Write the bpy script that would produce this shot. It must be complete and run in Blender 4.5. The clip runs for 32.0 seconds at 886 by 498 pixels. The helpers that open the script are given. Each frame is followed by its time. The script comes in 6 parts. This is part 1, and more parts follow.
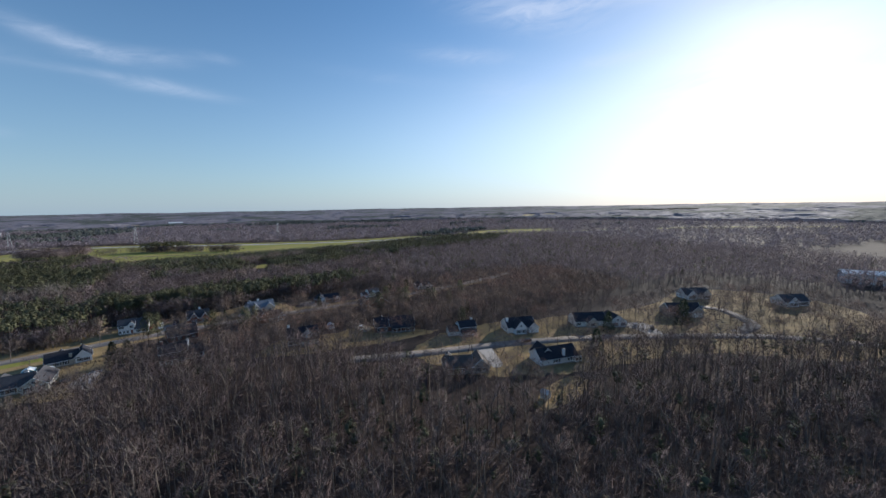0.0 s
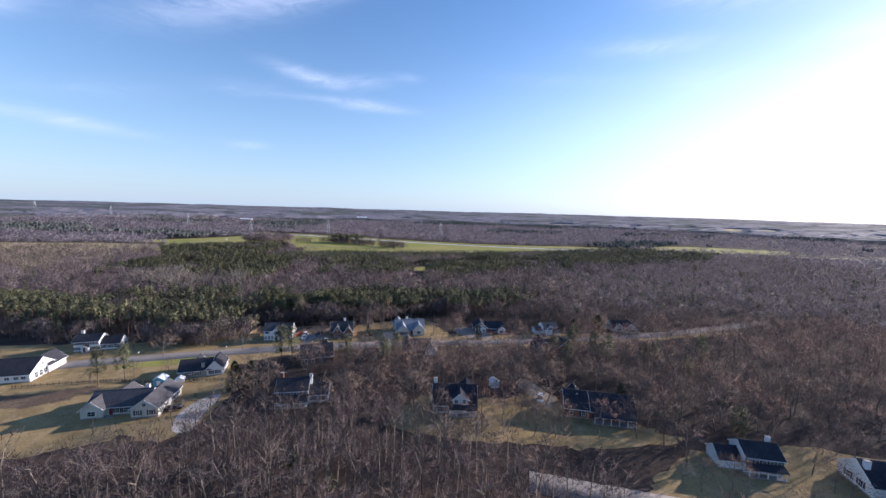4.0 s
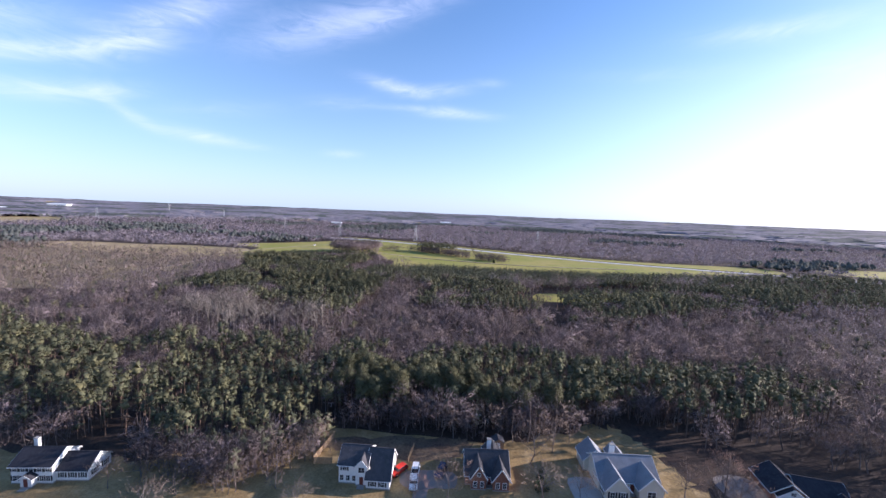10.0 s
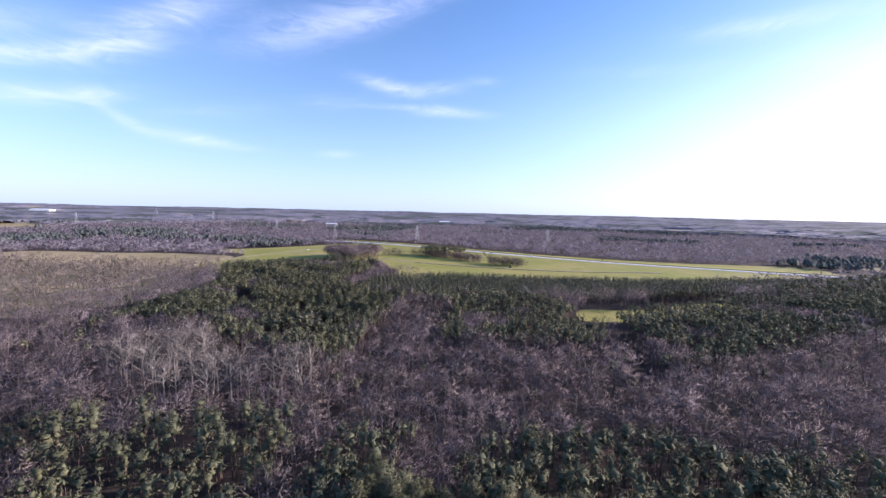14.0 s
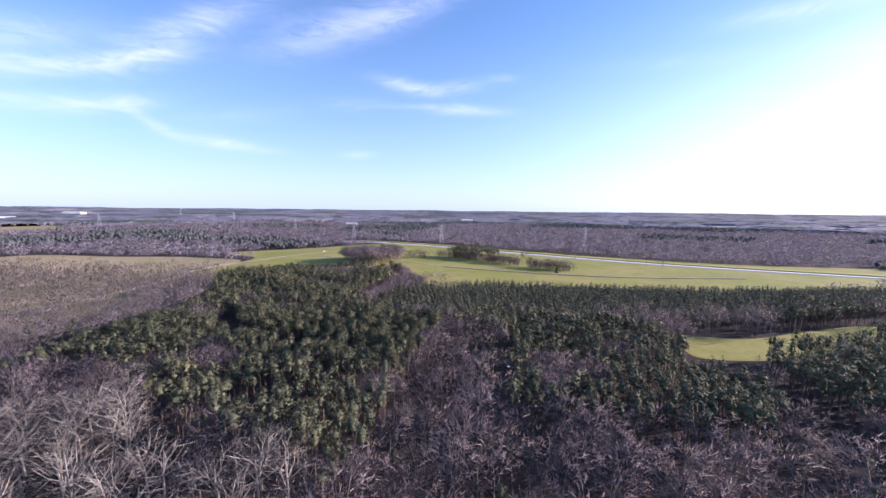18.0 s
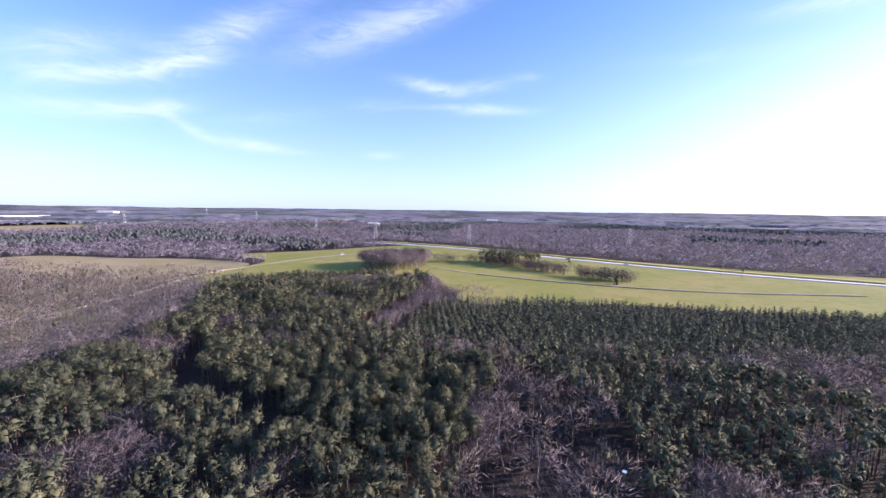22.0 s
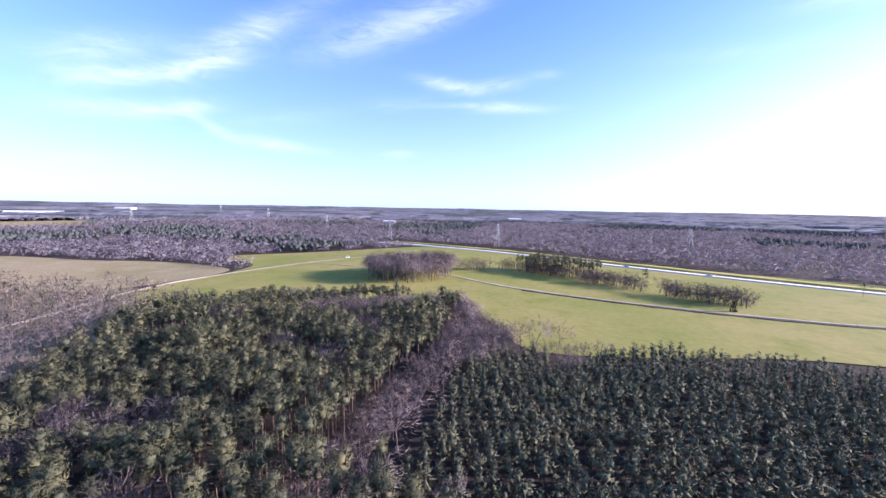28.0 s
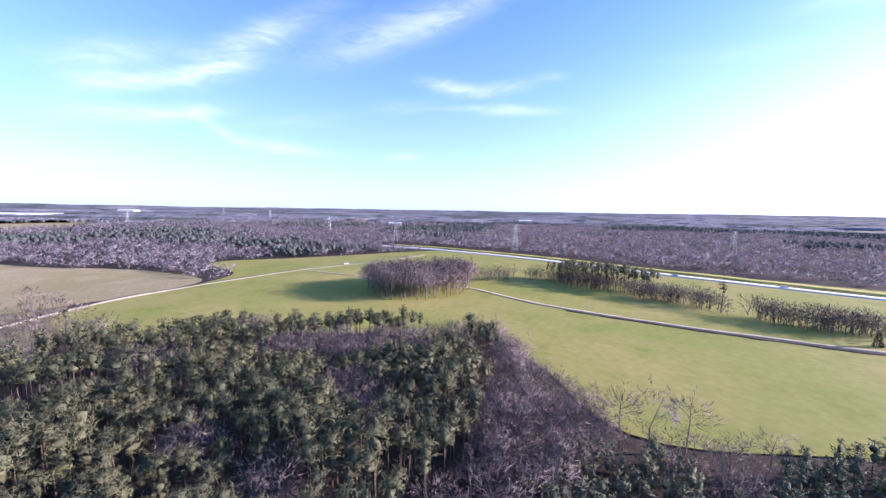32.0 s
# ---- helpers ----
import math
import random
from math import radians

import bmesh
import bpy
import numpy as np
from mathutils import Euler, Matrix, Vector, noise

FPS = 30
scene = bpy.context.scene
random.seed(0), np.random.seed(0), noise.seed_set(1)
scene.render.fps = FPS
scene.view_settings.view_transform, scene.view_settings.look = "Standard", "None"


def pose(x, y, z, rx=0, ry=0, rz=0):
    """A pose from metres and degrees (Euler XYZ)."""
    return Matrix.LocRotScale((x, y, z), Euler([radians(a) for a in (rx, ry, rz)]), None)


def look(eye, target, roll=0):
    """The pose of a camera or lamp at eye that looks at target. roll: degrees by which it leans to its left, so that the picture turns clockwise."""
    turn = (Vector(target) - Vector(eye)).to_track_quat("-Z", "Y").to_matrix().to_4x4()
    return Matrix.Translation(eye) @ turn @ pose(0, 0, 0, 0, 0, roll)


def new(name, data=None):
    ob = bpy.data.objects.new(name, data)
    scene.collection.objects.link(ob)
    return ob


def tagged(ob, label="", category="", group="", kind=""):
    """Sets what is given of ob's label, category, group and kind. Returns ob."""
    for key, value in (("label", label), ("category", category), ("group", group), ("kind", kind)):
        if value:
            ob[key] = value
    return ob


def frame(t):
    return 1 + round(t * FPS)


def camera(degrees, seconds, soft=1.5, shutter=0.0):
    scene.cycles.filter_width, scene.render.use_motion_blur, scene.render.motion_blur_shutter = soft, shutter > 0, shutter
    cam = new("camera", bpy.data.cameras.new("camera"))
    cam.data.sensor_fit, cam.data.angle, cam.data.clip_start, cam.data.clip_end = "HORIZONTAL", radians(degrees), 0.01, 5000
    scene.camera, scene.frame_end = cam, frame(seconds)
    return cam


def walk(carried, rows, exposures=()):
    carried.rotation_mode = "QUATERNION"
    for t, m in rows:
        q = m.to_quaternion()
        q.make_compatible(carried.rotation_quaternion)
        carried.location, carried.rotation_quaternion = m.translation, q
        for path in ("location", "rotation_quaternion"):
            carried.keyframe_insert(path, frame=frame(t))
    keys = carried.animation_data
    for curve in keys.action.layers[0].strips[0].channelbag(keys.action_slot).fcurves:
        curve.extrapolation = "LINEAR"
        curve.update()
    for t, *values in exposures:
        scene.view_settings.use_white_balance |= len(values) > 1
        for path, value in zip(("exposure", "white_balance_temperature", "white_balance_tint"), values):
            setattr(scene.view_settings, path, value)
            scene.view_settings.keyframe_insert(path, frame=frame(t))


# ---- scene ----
cam = camera(100.7, 32.0)
PATH = [
    (0, pose(1.15, -96.88, 60.06, 83.50, 0.92, -26.52)),
    (0.5, pose(3.45, -88.44, 59.33, 83.70, 0.30, -19.70)),
    (1, pose(5.68, -79.95, 58.65, 83.52, 0.40, -15.03)),
    (1.5, pose(7.39, -71.40, 58.07, 83.62, 0.25, -11.10)),
    (2, pose(8.35, -62.71, 57.83, 83.50, -0.10, -9.00)),
    (2.5, pose(8.35, -54.03, 57.85, 83.35, -0.10, -6.70)),
    (4.5, pose(4.19, -20.38, 59.74, 84.06, -2.01, 0.12)),
    (5, pose(1.89, -12.20, 60.16, 83.96, -1.88, 3.52)),
    (5.5, pose(-0.87, -4.03, 60.32, 83.94, -1.63, 5.62)),
    (6, pose(-3.91, 3.98, 60.28, 83.92, -1.61, 7.62)),
    (7, pose(-10.37, 19.07, 59.92, 84.19, -2.29, 9.24)),
    (8, pose(-17.58, 33.24, 59.97, 84.25, -2.41, 9.72)),
    (9, pose(-24.54, 46.44, 60.10, 84.47, -2.45, 9.89)),
    (10, pose(-30.97, 59.14, 60.39, 84.31, -2.32, 9.80)),
    (11, pose(-36.68, 72.14, 60.84, 84.21, -2.02, 9.68)),
    (12, pose(-42.39, 85.41, 61.11, 84.10, -1.73, 9.32)),
    (13, pose(-48.53, 98.29, 60.95, 84.18, -1.53, 8.99)),
    (14, pose(-54.90, 111.08, 60.40, 84.15, -1.35, 9.11)),
    (14.5, pose(-58.03, 117.74, 60.04, 84.05, -1.22, 9.33)),
    (16.5, pose(-69.09, 146.51, 58.46, 84.05, -0.93, 11.13)),
    (17, pose(-71.79, 153.61, 58.07, 84.05, -0.81, 11.40)),
    (18, pose(-76.92, 167.39, 57.33, 83.91, -0.66, 12.18)),
    (19, pose(-81.92, 180.57, 56.81, 83.84, -0.66, 13.19)),
    (20, pose(-86.88, 193.71, 56.41, 83.96, -0.67, 14.38)),
    (21, pose(-92.49, 206.53, 55.88, 83.95, -0.69, 14.93)),
    (22, pose(-98.49, 219.00, 55.17, 83.90, -0.77, 15.59)),
    (23, pose(-104.04, 231.60, 54.28, 83.96, -0.93, 15.97)),
    (24, pose(-109.57, 244.47, 53.23, 83.82, -0.70, 16.49)),
    (25, pose(-115.52, 257.71, 52.28, 83.80, -0.83, 16.87)),
    (25.5, pose(-118.19, 264.38, 51.93, 83.79, -0.74, 17.34)),
    (27.5, pose(-128.44, 290.84, 51.02, 83.67, -0.94, 18.16)),
    (28, pose(-131.39, 297.35, 50.75, 83.66, -1.05, 18.20)),
    (29, pose(-137.20, 309.87, 50.03, 83.53, -0.95, 18.54)),
    (30, pose(-143.04, 322.36, 49.13, 83.70, -1.00, 18.87)),
    (31, pose(-149.08, 334.70, 48.29, 83.86, -0.90, 19.07)),
    (32, pose(-155.06, 346.55, 47.33, 84.00, -0.95, 19.10)),
]
EXPOSURES = [(0.0, 0.4, 5950, 10), (1.0, 0.62, 5950, 11), (2.5, 0.93, 5950, 16), (4.5, 1.0, 5950, 21), (6.0, 1.1, 5950, 22), (14.0, 1.25, 5900, 28), (25.0, 1.45, 5780, 32), (32.0, 1.56, 5640, 32)]
walk(cam, PATH, EXPOSURES)

# ---- sky and sun ----
SUN_AZ, SUN_EL = radians(67), radians(15.5)      # azimuth from +y towards +x
sun_dir = Vector((math.sin(SUN_AZ) * math.cos(SUN_EL), math.cos(SUN_AZ) * math.cos(SUN_EL), math.sin(SUN_EL)))
sun = new("sun", bpy.data.lights.new("sun", "SUN"))
sun.data.energy, sun.data.angle, sun.data.color = 4.6, radians(0.53), (1.0, 0.91, 0.78)
sun.matrix_world = look((0, 0, 300), Vector((0, 0, 300)) - sun_dir)


def build_sky():
    world = bpy.data.worlds.new("sky")
    scene.world = world
    world.use_nodes = True
    nt = world.node_tree
    n, l = nt.nodes, nt.links
    n.clear()
    out, bg = n.new("ShaderNodeOutputWorld"), n.new("ShaderNodeBackground")
    sky = n.new("ShaderNodeTexSky")
    sky.sky_type, sky.sun_disc = "NISHITA", False
    sky.sun_elevation, sky.sun_rotation = SUN_EL, SUN_AZ
    sky.altitude, sky.air_density, sky.dust_density, sky.ozone_density = 150, 1.0, 0.35, 2.6
    bg.inputs["Strength"].default_value = 0.105

    def math_node(op, a, b=None, c=None):
        m = n.new("ShaderNodeMath")
        m.operation = op
        for i, v in enumerate((a, b, c)):
            if v is None:
                continue
            if isinstance(v, (int, float)):
                m.inputs[i].default_value = v
            else:
                l.new(v, m.inputs[i])
        return m.outputs[0]

    tc, sep = n.new("ShaderNodeTexCoord"), n.new("ShaderNodeSeparateXYZ")
    l.new(tc.outputs["Generated"], sep.inputs[0])
    az = math_node("ARCTAN2", sep.outputs[0], sep.outputs[1])
    el = math_node("ARCSINE", sep.outputs[2])
    # streaky cirrus: noise stretched along the wind, warped
    comb = n.new("ShaderNodeCombineXYZ")
    l.new(math_node("ADD", math_node("MULTIPLY", az, 9.0), math_node("MULTIPLY", el, 6.0)), comb.inputs[0])
    l.new(math_node("SUBTRACT", math_node("MULTIPLY", el, 34.0), math_node("MULTIPLY", az, 5.0)), comb.inputs[1])
    noi = n.new("ShaderNodeTexNoise")
    noi.inputs["Scale"].default_value, noi.inputs["Detail"].default_value = 0.8, 5.0
    noi.inputs["Roughness"].default_value, noi.inputs["Distortion"].default_value = 0.62, 1.6
    l.new(comb.outputs[0], noi.inputs["Vector"])
    total = None
    # azimuth and elevation of each wisp in degrees, half width, half height, tilt, weight
    for a, e, sa, se, tilt, wgt in CLOUDS:
        da = math_node("SUBTRACT", az, radians(a))
        de = math_node("SUBTRACT", el, radians(e))
        de = math_node("SUBTRACT", de, math_node("MULTIPLY", da, tilt))
        q = math_node("ADD", math_node("POWER", math_node("ABSOLUTE", math_node("DIVIDE", da, radians(sa))), 2.0),
                      math_node("POWER", math_node("ABSOLUTE", math_node("DIVIDE", de, radians(se))), 2.0))
        g = math_node("MULTIPLY", math_node("EXPONENT", math_node("MULTIPLY", q, -0.55)), wgt)
        total = g if total is None else math_node("ADD", total, g)
    streak = math_node("ADD", math_node("MULTIPLY", math_node("SUBTRACT", noi.outputs[0], 0.5), 1.8), 0.6)
    mask = math_node("MULTIPLY", total, math_node("MAXIMUM", streak, 0.0))
    mask = math_node("MINIMUM", math_node("MULTIPLY", mask, 0.55), 0.6)
    mix = n.new("ShaderNodeMix")
    mix.data_type = "RGBA"
    l.new(mask, mix.inputs["Factor"])
    rich = n.new("ShaderNodeHueSaturation")
    rich.inputs["Saturation"].default_value = 1.16
    l.new(sky.outputs[0], rich.inputs["Color"])
    l.new(rich.outputs[0], mix.inputs["A"])
    mix.inputs["B"].default_value = (5.2, 5.6, 6.6, 1)
    # thin pale haze low over the skyline
    veil = n.new("ShaderNodeMix")
    veil.data_type = "RGBA"
    l.new(math_node("MULTIPLY", math_node("EXPONENT", math_node("MULTIPLY", math_node("MAXIMUM", el, 0.0), -4.5)), 0.8), veil.inputs["Factor"])
    l.new(mix.outputs["Result"], veil.inputs["A"])
    veil.inputs["B"].default_value = (2.45, 3.35, 4.15, 1)
    # thin bright cloud veil round the sun
    q = math_node("ADD", math_node("POWER", math_node("ABSOLUTE", math_node("DIVIDE", math_node("SUBTRACT", az, SUN_AZ), radians(40))), 2.0),
                  math_node("POWER", math_node("ABSOLUTE", math_node("DIVIDE", math_node("SUBTRACT", el, SUN_EL * 0.5), radians(11))), 2.0))
    glow = n.new("ShaderNodeMix")
    glow.data_type = "RGBA"
    l.new(math_node("MULTIPLY", math_node("EXPONENT", math_node("MULTIPLY", q, -1.0)), 0.42), glow.inputs["Factor"])
    l.new(veil.outputs["Result"], glow.inputs["A"])
    glow.inputs["B"].default_value = (10.5, 10.8, 11.2, 1)
    l.new(glow.outputs["Result"], bg.inputs["Color"])
    l.new(bg.outputs[0], out.inputs[0])


CLOUDS = [
    (-59.9, 16.5, 4.3, 1.1, 0.3, 0.75), (-48.1, 18.8, 3.5, 1.5, 0.58, 0.95), (-55.4, 14.9, 5.6, 0.8, 0.33, 0.95), (-61.2, 13.7, 2.3, 0.7, 0.27, 0.7), (-60.3, 10.4, 3.5, 0.7, 0.14, 1.0),
    (-53.0, 11.5, 3.0, 0.7, 0.24, 1.0), (-50.0, 9.9, 2.0, 0.5, -0.47, 0.8), (-43.6, 8.4, 3.0, 0.6, -0.07, 0.85), (-39.2, 8.0, 3.1, 0.4, -0.08, 0.5), (-21.3, 25.9, 8.9, 1.4, 0.33, 0.85),
    (-42.5, 22.9, 5.8, 1.2, 0.48, 0.5), (-31.5, 23.0, 5.3, 1.9, 0.3, 0.3), (-17.5, 17.7, 3.2, 0.6, -0.14, 0.9), (-11.2, 17.5, 3.8, 0.6, 0.11, 0.7), (-10.7, 14.7, 2.9, 0.5, 0.0, 0.95),
    (-17.1, 15.0, 4.2, 0.3, 0.03, 0.35), (-5.2, 14.3, 2.5, 0.4, -0.02, 0.5), (-3.7, 18.7, 1.6, 0.4, -0.04, 0.35), (-25.1, 7.9, 1.7, 0.4, 0.04, 0.8), (-25.4, 14.9, 3.2, 0.7, 0.06, 0.25),
    (-40.4, 12.0, 5.4, 0.8, 0.17, 0.2), (-62.2, 4.9, 3.0, 0.5, 0.11, 0.5), (-58.0, 2.0, 8.9, 0.9, 0.05, 0.25), (30.1, 21.1, 4.7, 0.7, -0.07, 0.7), (19.8, 18.3, 7.0, 0.6, -0.08, 0.15),
    (39.6, 25.6, 7.1, 1.6, -0.18, 1.0), (47.8, 25.7, 7.8, 0.7, -0.04, 0.8), (52.3, 18.7, 4.7, 0.6, -0.01, 0.7), (63.5, 22.3, 10.7, 0.8, -0.26, 0.9), (68.8, 15.4, 7.8, 2.2, -0.12, 0.6),
    (53.9, 11.8, 4.0, 1.4, 0.2, 0.5), (64.0, 14.2, 10.7, 0.9, -0.07, 0.7), (36.5, 16.6, 4.1, 1.5, -0.06, 0.25), (66.9, 8.8, 12.7, 3.1, -0.13, 0.5),
]
build_sky()


# ---- materials ----
def material(name, base, rough=0.85, second=None, scale=0.5, third=None, scale2=8.0, bump=0.0, random_obj=0.0, island=0.0, metal=0.0,
             translucent=0.0, contrast=0.25, ramp=(0.38, 0.62)):
    m = bpy.data.materials.new(name)
    m.use_nodes = True
    nt = m.node_tree
    n, l = nt.nodes, nt.links
    b = n["Principled BSDF"]
    b.inputs["Roughness"].default_value, b.inputs["Metallic"].default_value = rough, metal
    b.inputs["Specular IOR Level"].default_value = 0.25 if rough < 0.9 else 0.08
    geo = n.new("ShaderNodeNewGeometry")

    def tex(sc, detail=5.0):
        t = n.new("ShaderNodeTexNoise")
        t.inputs["Scale"].default_value, t.inputs["Detail"].default_value, t.inputs["Roughness"].default_value = sc, detail, 0.6
        l.new(geo.outputs["Position"], t.inputs["Vector"])
        return t.outputs[0]

    def mix(a, bcol, fac, mode="MIX"):
        x = n.new("ShaderNodeMix")
        x.data_type, x.blend_type = "RGBA", mode
        for sock, v in (("A", a), ("B", bcol)):
            if isinstance(v, tuple):
                x.inputs[sock].default_value = (*v, 1)
            else:
                l.new(v, x.inputs[sock])
        if isinstance(fac, float):
            x.inputs["Factor"].default_value = fac
        else:
            l.new(fac, x.inputs["Factor"])
        return x.outputs["Result"]

    def band(v, lo, hi):
        r = n.new("ShaderNodeMapRange")
        l.new(v, r.inputs[0])
        r.inputs[1].default_value, r.inputs[2].default_value = lo, hi
        return r.outputs[0]

    col = base
    if second:
        col = mix(col, second, band(tex(scale), *ramp))
    if third:
        col = mix(col, third, band(tex(scale * 3.7), 0.5, 0.72))
    fine = tex(scale2, 4.0)
    v = n.new("ShaderNodeMapRange")
    l.new(fine, v.inputs[0])
    v.inputs[1].default_value, v.inputs[2].default_value = 0.25, 0.75
    v.inputs[3].default_value, v.inputs[4].default_value = 1 - contrast, 1 + contrast
    value = v.outputs[0]
    for amount, sock in ((random_obj, "obj"), (island, "isl")):
        if amount:
            if sock == "obj":
                s = n.new("ShaderNodeObjectInfo").outputs["Random"]
            else:
                s = geo.outputs["Random Per Island"]
            r = n.new("ShaderNodeMapRange")
            l.new(s, r.inputs[0])
            r.inputs[3].default_value, r.inputs[4].default_value = 1 - amount, 1 + amount
            mu = n.new("ShaderNodeMath")
            mu.operation = "MULTIPLY"
            l.new(value, mu.inputs[0])
            l.new(r.outputs[0], mu.inputs[1])
            value = mu.outputs[0]
    hsv = n.new("ShaderNodeHueSaturation")
    if isinstance(col, tuple):
        hsv.inputs["Color"].default_value = (*col, 1)
    else:
        l.new(col, hsv.inputs["Color"])
    l.new(value, hsv.inputs["Value"])
    l.new(hsv.outputs[0], b.inputs["Base Color"])
    if bump:
        bp = n.new("ShaderNodeBump")
        bp.inputs["Strength"].default_value, bp.inputs["Distance"].default_value = bump, 0.05
        l.new(fine, bp.inputs["Height"])
        l.new(bp.outputs[0], b.inputs["Normal"])
    if translucent:
        tr, ad = n.new("ShaderNodeBsdfTranslucent"), n.new("ShaderNodeMixShader")
        l.new(hsv.outputs[0], tr.inputs["Color"])
        ad.inputs[0].default_value = translucent
        l.new(b.outputs[0], ad.inputs[1])
        l.new(tr.outputs[0], ad.inputs[2])
        l.new(ad.outputs[0], n["Material Output"].inputs[0])
    return m


M_LITTER = material("leaf_litter", (0.05, 0.035, 0.03), 0.95, (0.075, 0.054, 0.042), 0.06, (0.036, 0.028, 0.025), 1.5, contrast=0.4)
M_LAWN = material("dormant_lawn", (0.325, 0.228, 0.108), 0.95, (0.225, 0.16, 0.078), 0.08, (0.37, 0.275, 0.15), 2.0, contrast=0.3)
M_FIELD = material("green_field", (0.25, 0.245, 0.062), 0.95, (0.33, 0.275, 0.09), 0.014, (0.215, 0.225, 0.048), 0.35, contrast=0.14)
M_TAN = material("tan_field", (0.36, 0.275, 0.15), 0.95, (0.30, 0.24, 0.115), 0.012, (0.40, 0.32, 0.19), 0.5, contrast=0.2)
M_BRUSH = material("brush_ground", (0.26, 0.20, 0.12), 0.95, (0.19, 0.155, 0.085), 0.05, (0.31, 0.25, 0.16), 1.2, contrast=0.35)
M_EARTH = material("leafy_earth", (0.125, 0.085, 0.062), 0.95, (0.18, 0.13, 0.085), 0.12, (0.09, 0.064, 0.05), 1.8, contrast=0.35)
M_ASPHALT = material("worn_asphalt", (0.27, 0.235, 0.21), 0.9, (0.225, 0.20, 0.18), 0.15, None, 5.0, contrast=0.12)
M_CONCRETE = material("concrete_drive", (0.45, 0.405, 0.36), 0.85, (0.38, 0.345, 0.31), 0.25, None, 4.0, contrast=0.1)
M_GRAVEL = material("pale_gravel", (0.38, 0.32, 0.25), 0.95, (0.30, 0.24, 0.175), 0.2, None, 3.0, contrast=0.2)
M_HIGHWAY = material("pale_highway", (0.52, 0.51, 0.50), 0.85, (0.44, 0.435, 0.43), 0.05, None, 2.0, contrast=0.08)
M_BARK = material("grey_bark", (0.125, 0.102, 0.096), 0.9, (0.17, 0.14, 0.128), 0.35, None, 6.0, contrast=0.3, random_obj=0.2)
M_TALLBARK = material("tan_grey_bark", (0.24, 0.20, 0.165), 0.9, (0.16, 0.135, 0.115), 0.2, None, 6.0, contrast=0.3)
M_FRONTTWIG = material("brown_twigs", (0.125, 0.092, 0.085), 0.9, (0.16, 0.12, 0.11), 0.07, None, 0.25, contrast=0.3, translucent=0.1)
M_PALEBARK = material("pale_bark", (0.33, 0.288, 0.245), 0.9, (0.22, 0.188, 0.16), 0.5, None, 4.0, contrast=0.25, random_obj=0.15)
M_TWIG = material("twigs", (0.185, 0.148, 0.158), 0.9, (0.235, 0.188, 0.188), 0.07, None, 0.3, translucent=0.16, contrast=0.3, random_obj=0.25)
# paler and bluer than the near twigs: distance haze put into the colour
M_HAZETWIG = material("haze_tinted_twigs", (0.215, 0.188, 0.215), 0.95, (0.255, 0.222, 0.242), 0.012, None, 0.1, contrast=0.22, translucent=0.2)
M_TWIGDARK = material("dark_twigs", (0.122, 0.095, 0.1), 0.9, (0.158, 0.124, 0.122), 0.07, None, 0.3, translucent=0.05, contrast=0.3)
M_TWIGTAN = material("tan_twigs", (0.25, 0.197, 0.168), 0.9, (0.205, 0.165, 0.15), 0.07, None, 0.3, translucent=0.06, contrast=0.3)
M_REDTWIG = material("reddish_twigs", (0.25, 0.155, 0.125), 0.9, (0.21, 0.14, 0.12), 0.08, None, 0.25, translucent=0.1, contrast=0.3, random_obj=0.25)
M_YARDTWIG = material("tan_brown_twigs", (0.225, 0.168, 0.135), 0.9, (0.18, 0.14, 0.12), 0.07, None, 0.6, translucent=0.1, contrast=0.3, random_obj=0.25)
M_SLATETWIG = material("slate_twigs", (0.195, 0.162, 0.18), 0.95, (0.235, 0.198, 0.208), 0.05, None, 0.3, contrast=0.25, translucent=0.25)
M_NEEDLE = material("pine_needles", (0.14, 0.137, 0.074), 0.85, (0.092, 0.099, 0.058), 0.05, (0.185, 0.165, 0.076), 0.6, contrast=0.4, random_obj=0.25, island=0.15, translucent=0.06)
M_YOUNG = material("young_needles", (0.148, 0.148, 0.088), 0.85, (0.112, 0.12, 0.075), 0.05, (0.175, 0.165, 0.088), 0.6, contrast=0.4, island=0.15, translucent=0.05)
M_CEDAR = material("dark_evergreen", (0.030, 0.048, 0.022), 0.8, (0.045, 0.06, 0.025), 0.3, None, 1.0, contrast=0.3, random_obj=0.2)
M_PINEBARK = material("pine_bark", (0.17, 0.115, 0.085), 0.95, (0.12, 0.085, 0.07), 1.0, None, 6.0, contrast=0.3)
# lavender canopy and greyed pine green: aerial haze painted into both base colours
M_HAZECANOPY = material("haze_tinted_bare_canopy", (0.20, 0.183, 0.205), 0.95, (0.155, 0.148, 0.168), 0.012, (0.23, 0.208, 0.225), 0.05, contrast=0.3)
M_HAZEPINE = material("haze_tinted_pine_canopy", (0.115, 0.125, 0.11), 0.95, (0.14, 0.15, 0.14), 0.008, None, 0.05, contrast=0.25, translucent=0.3)


# ---- mesh helpers ----
def mesh_np(name, verts, tris, mat, normals=None):
    """A mesh from arrays of corners and triangles."""
    verts, tris = np.asarray(verts, np.float32), np.asarray(tris, np.int32)
    me = bpy.data.meshes.new(name)
    me.vertices.add(len(verts))
    me.vertices.foreach_set("co", verts.ravel())
    me.loops.add(len(tris) * 3)
    me.loops.foreach_set("vertex_index", tris.ravel())
    me.polygons.add(len(tris))
    me.polygons.foreach_set("loop_start", np.arange(0, len(tris) * 3, 3, dtype=np.int32))
    me.update(calc_edges=True)
    me.materials.append(mat)
    if normals is not None:
        me.polygons.foreach_set("use_smooth", np.ones(len(tris), bool))
        me.normals_split_custom_set_from_vertices(normals)
    return me


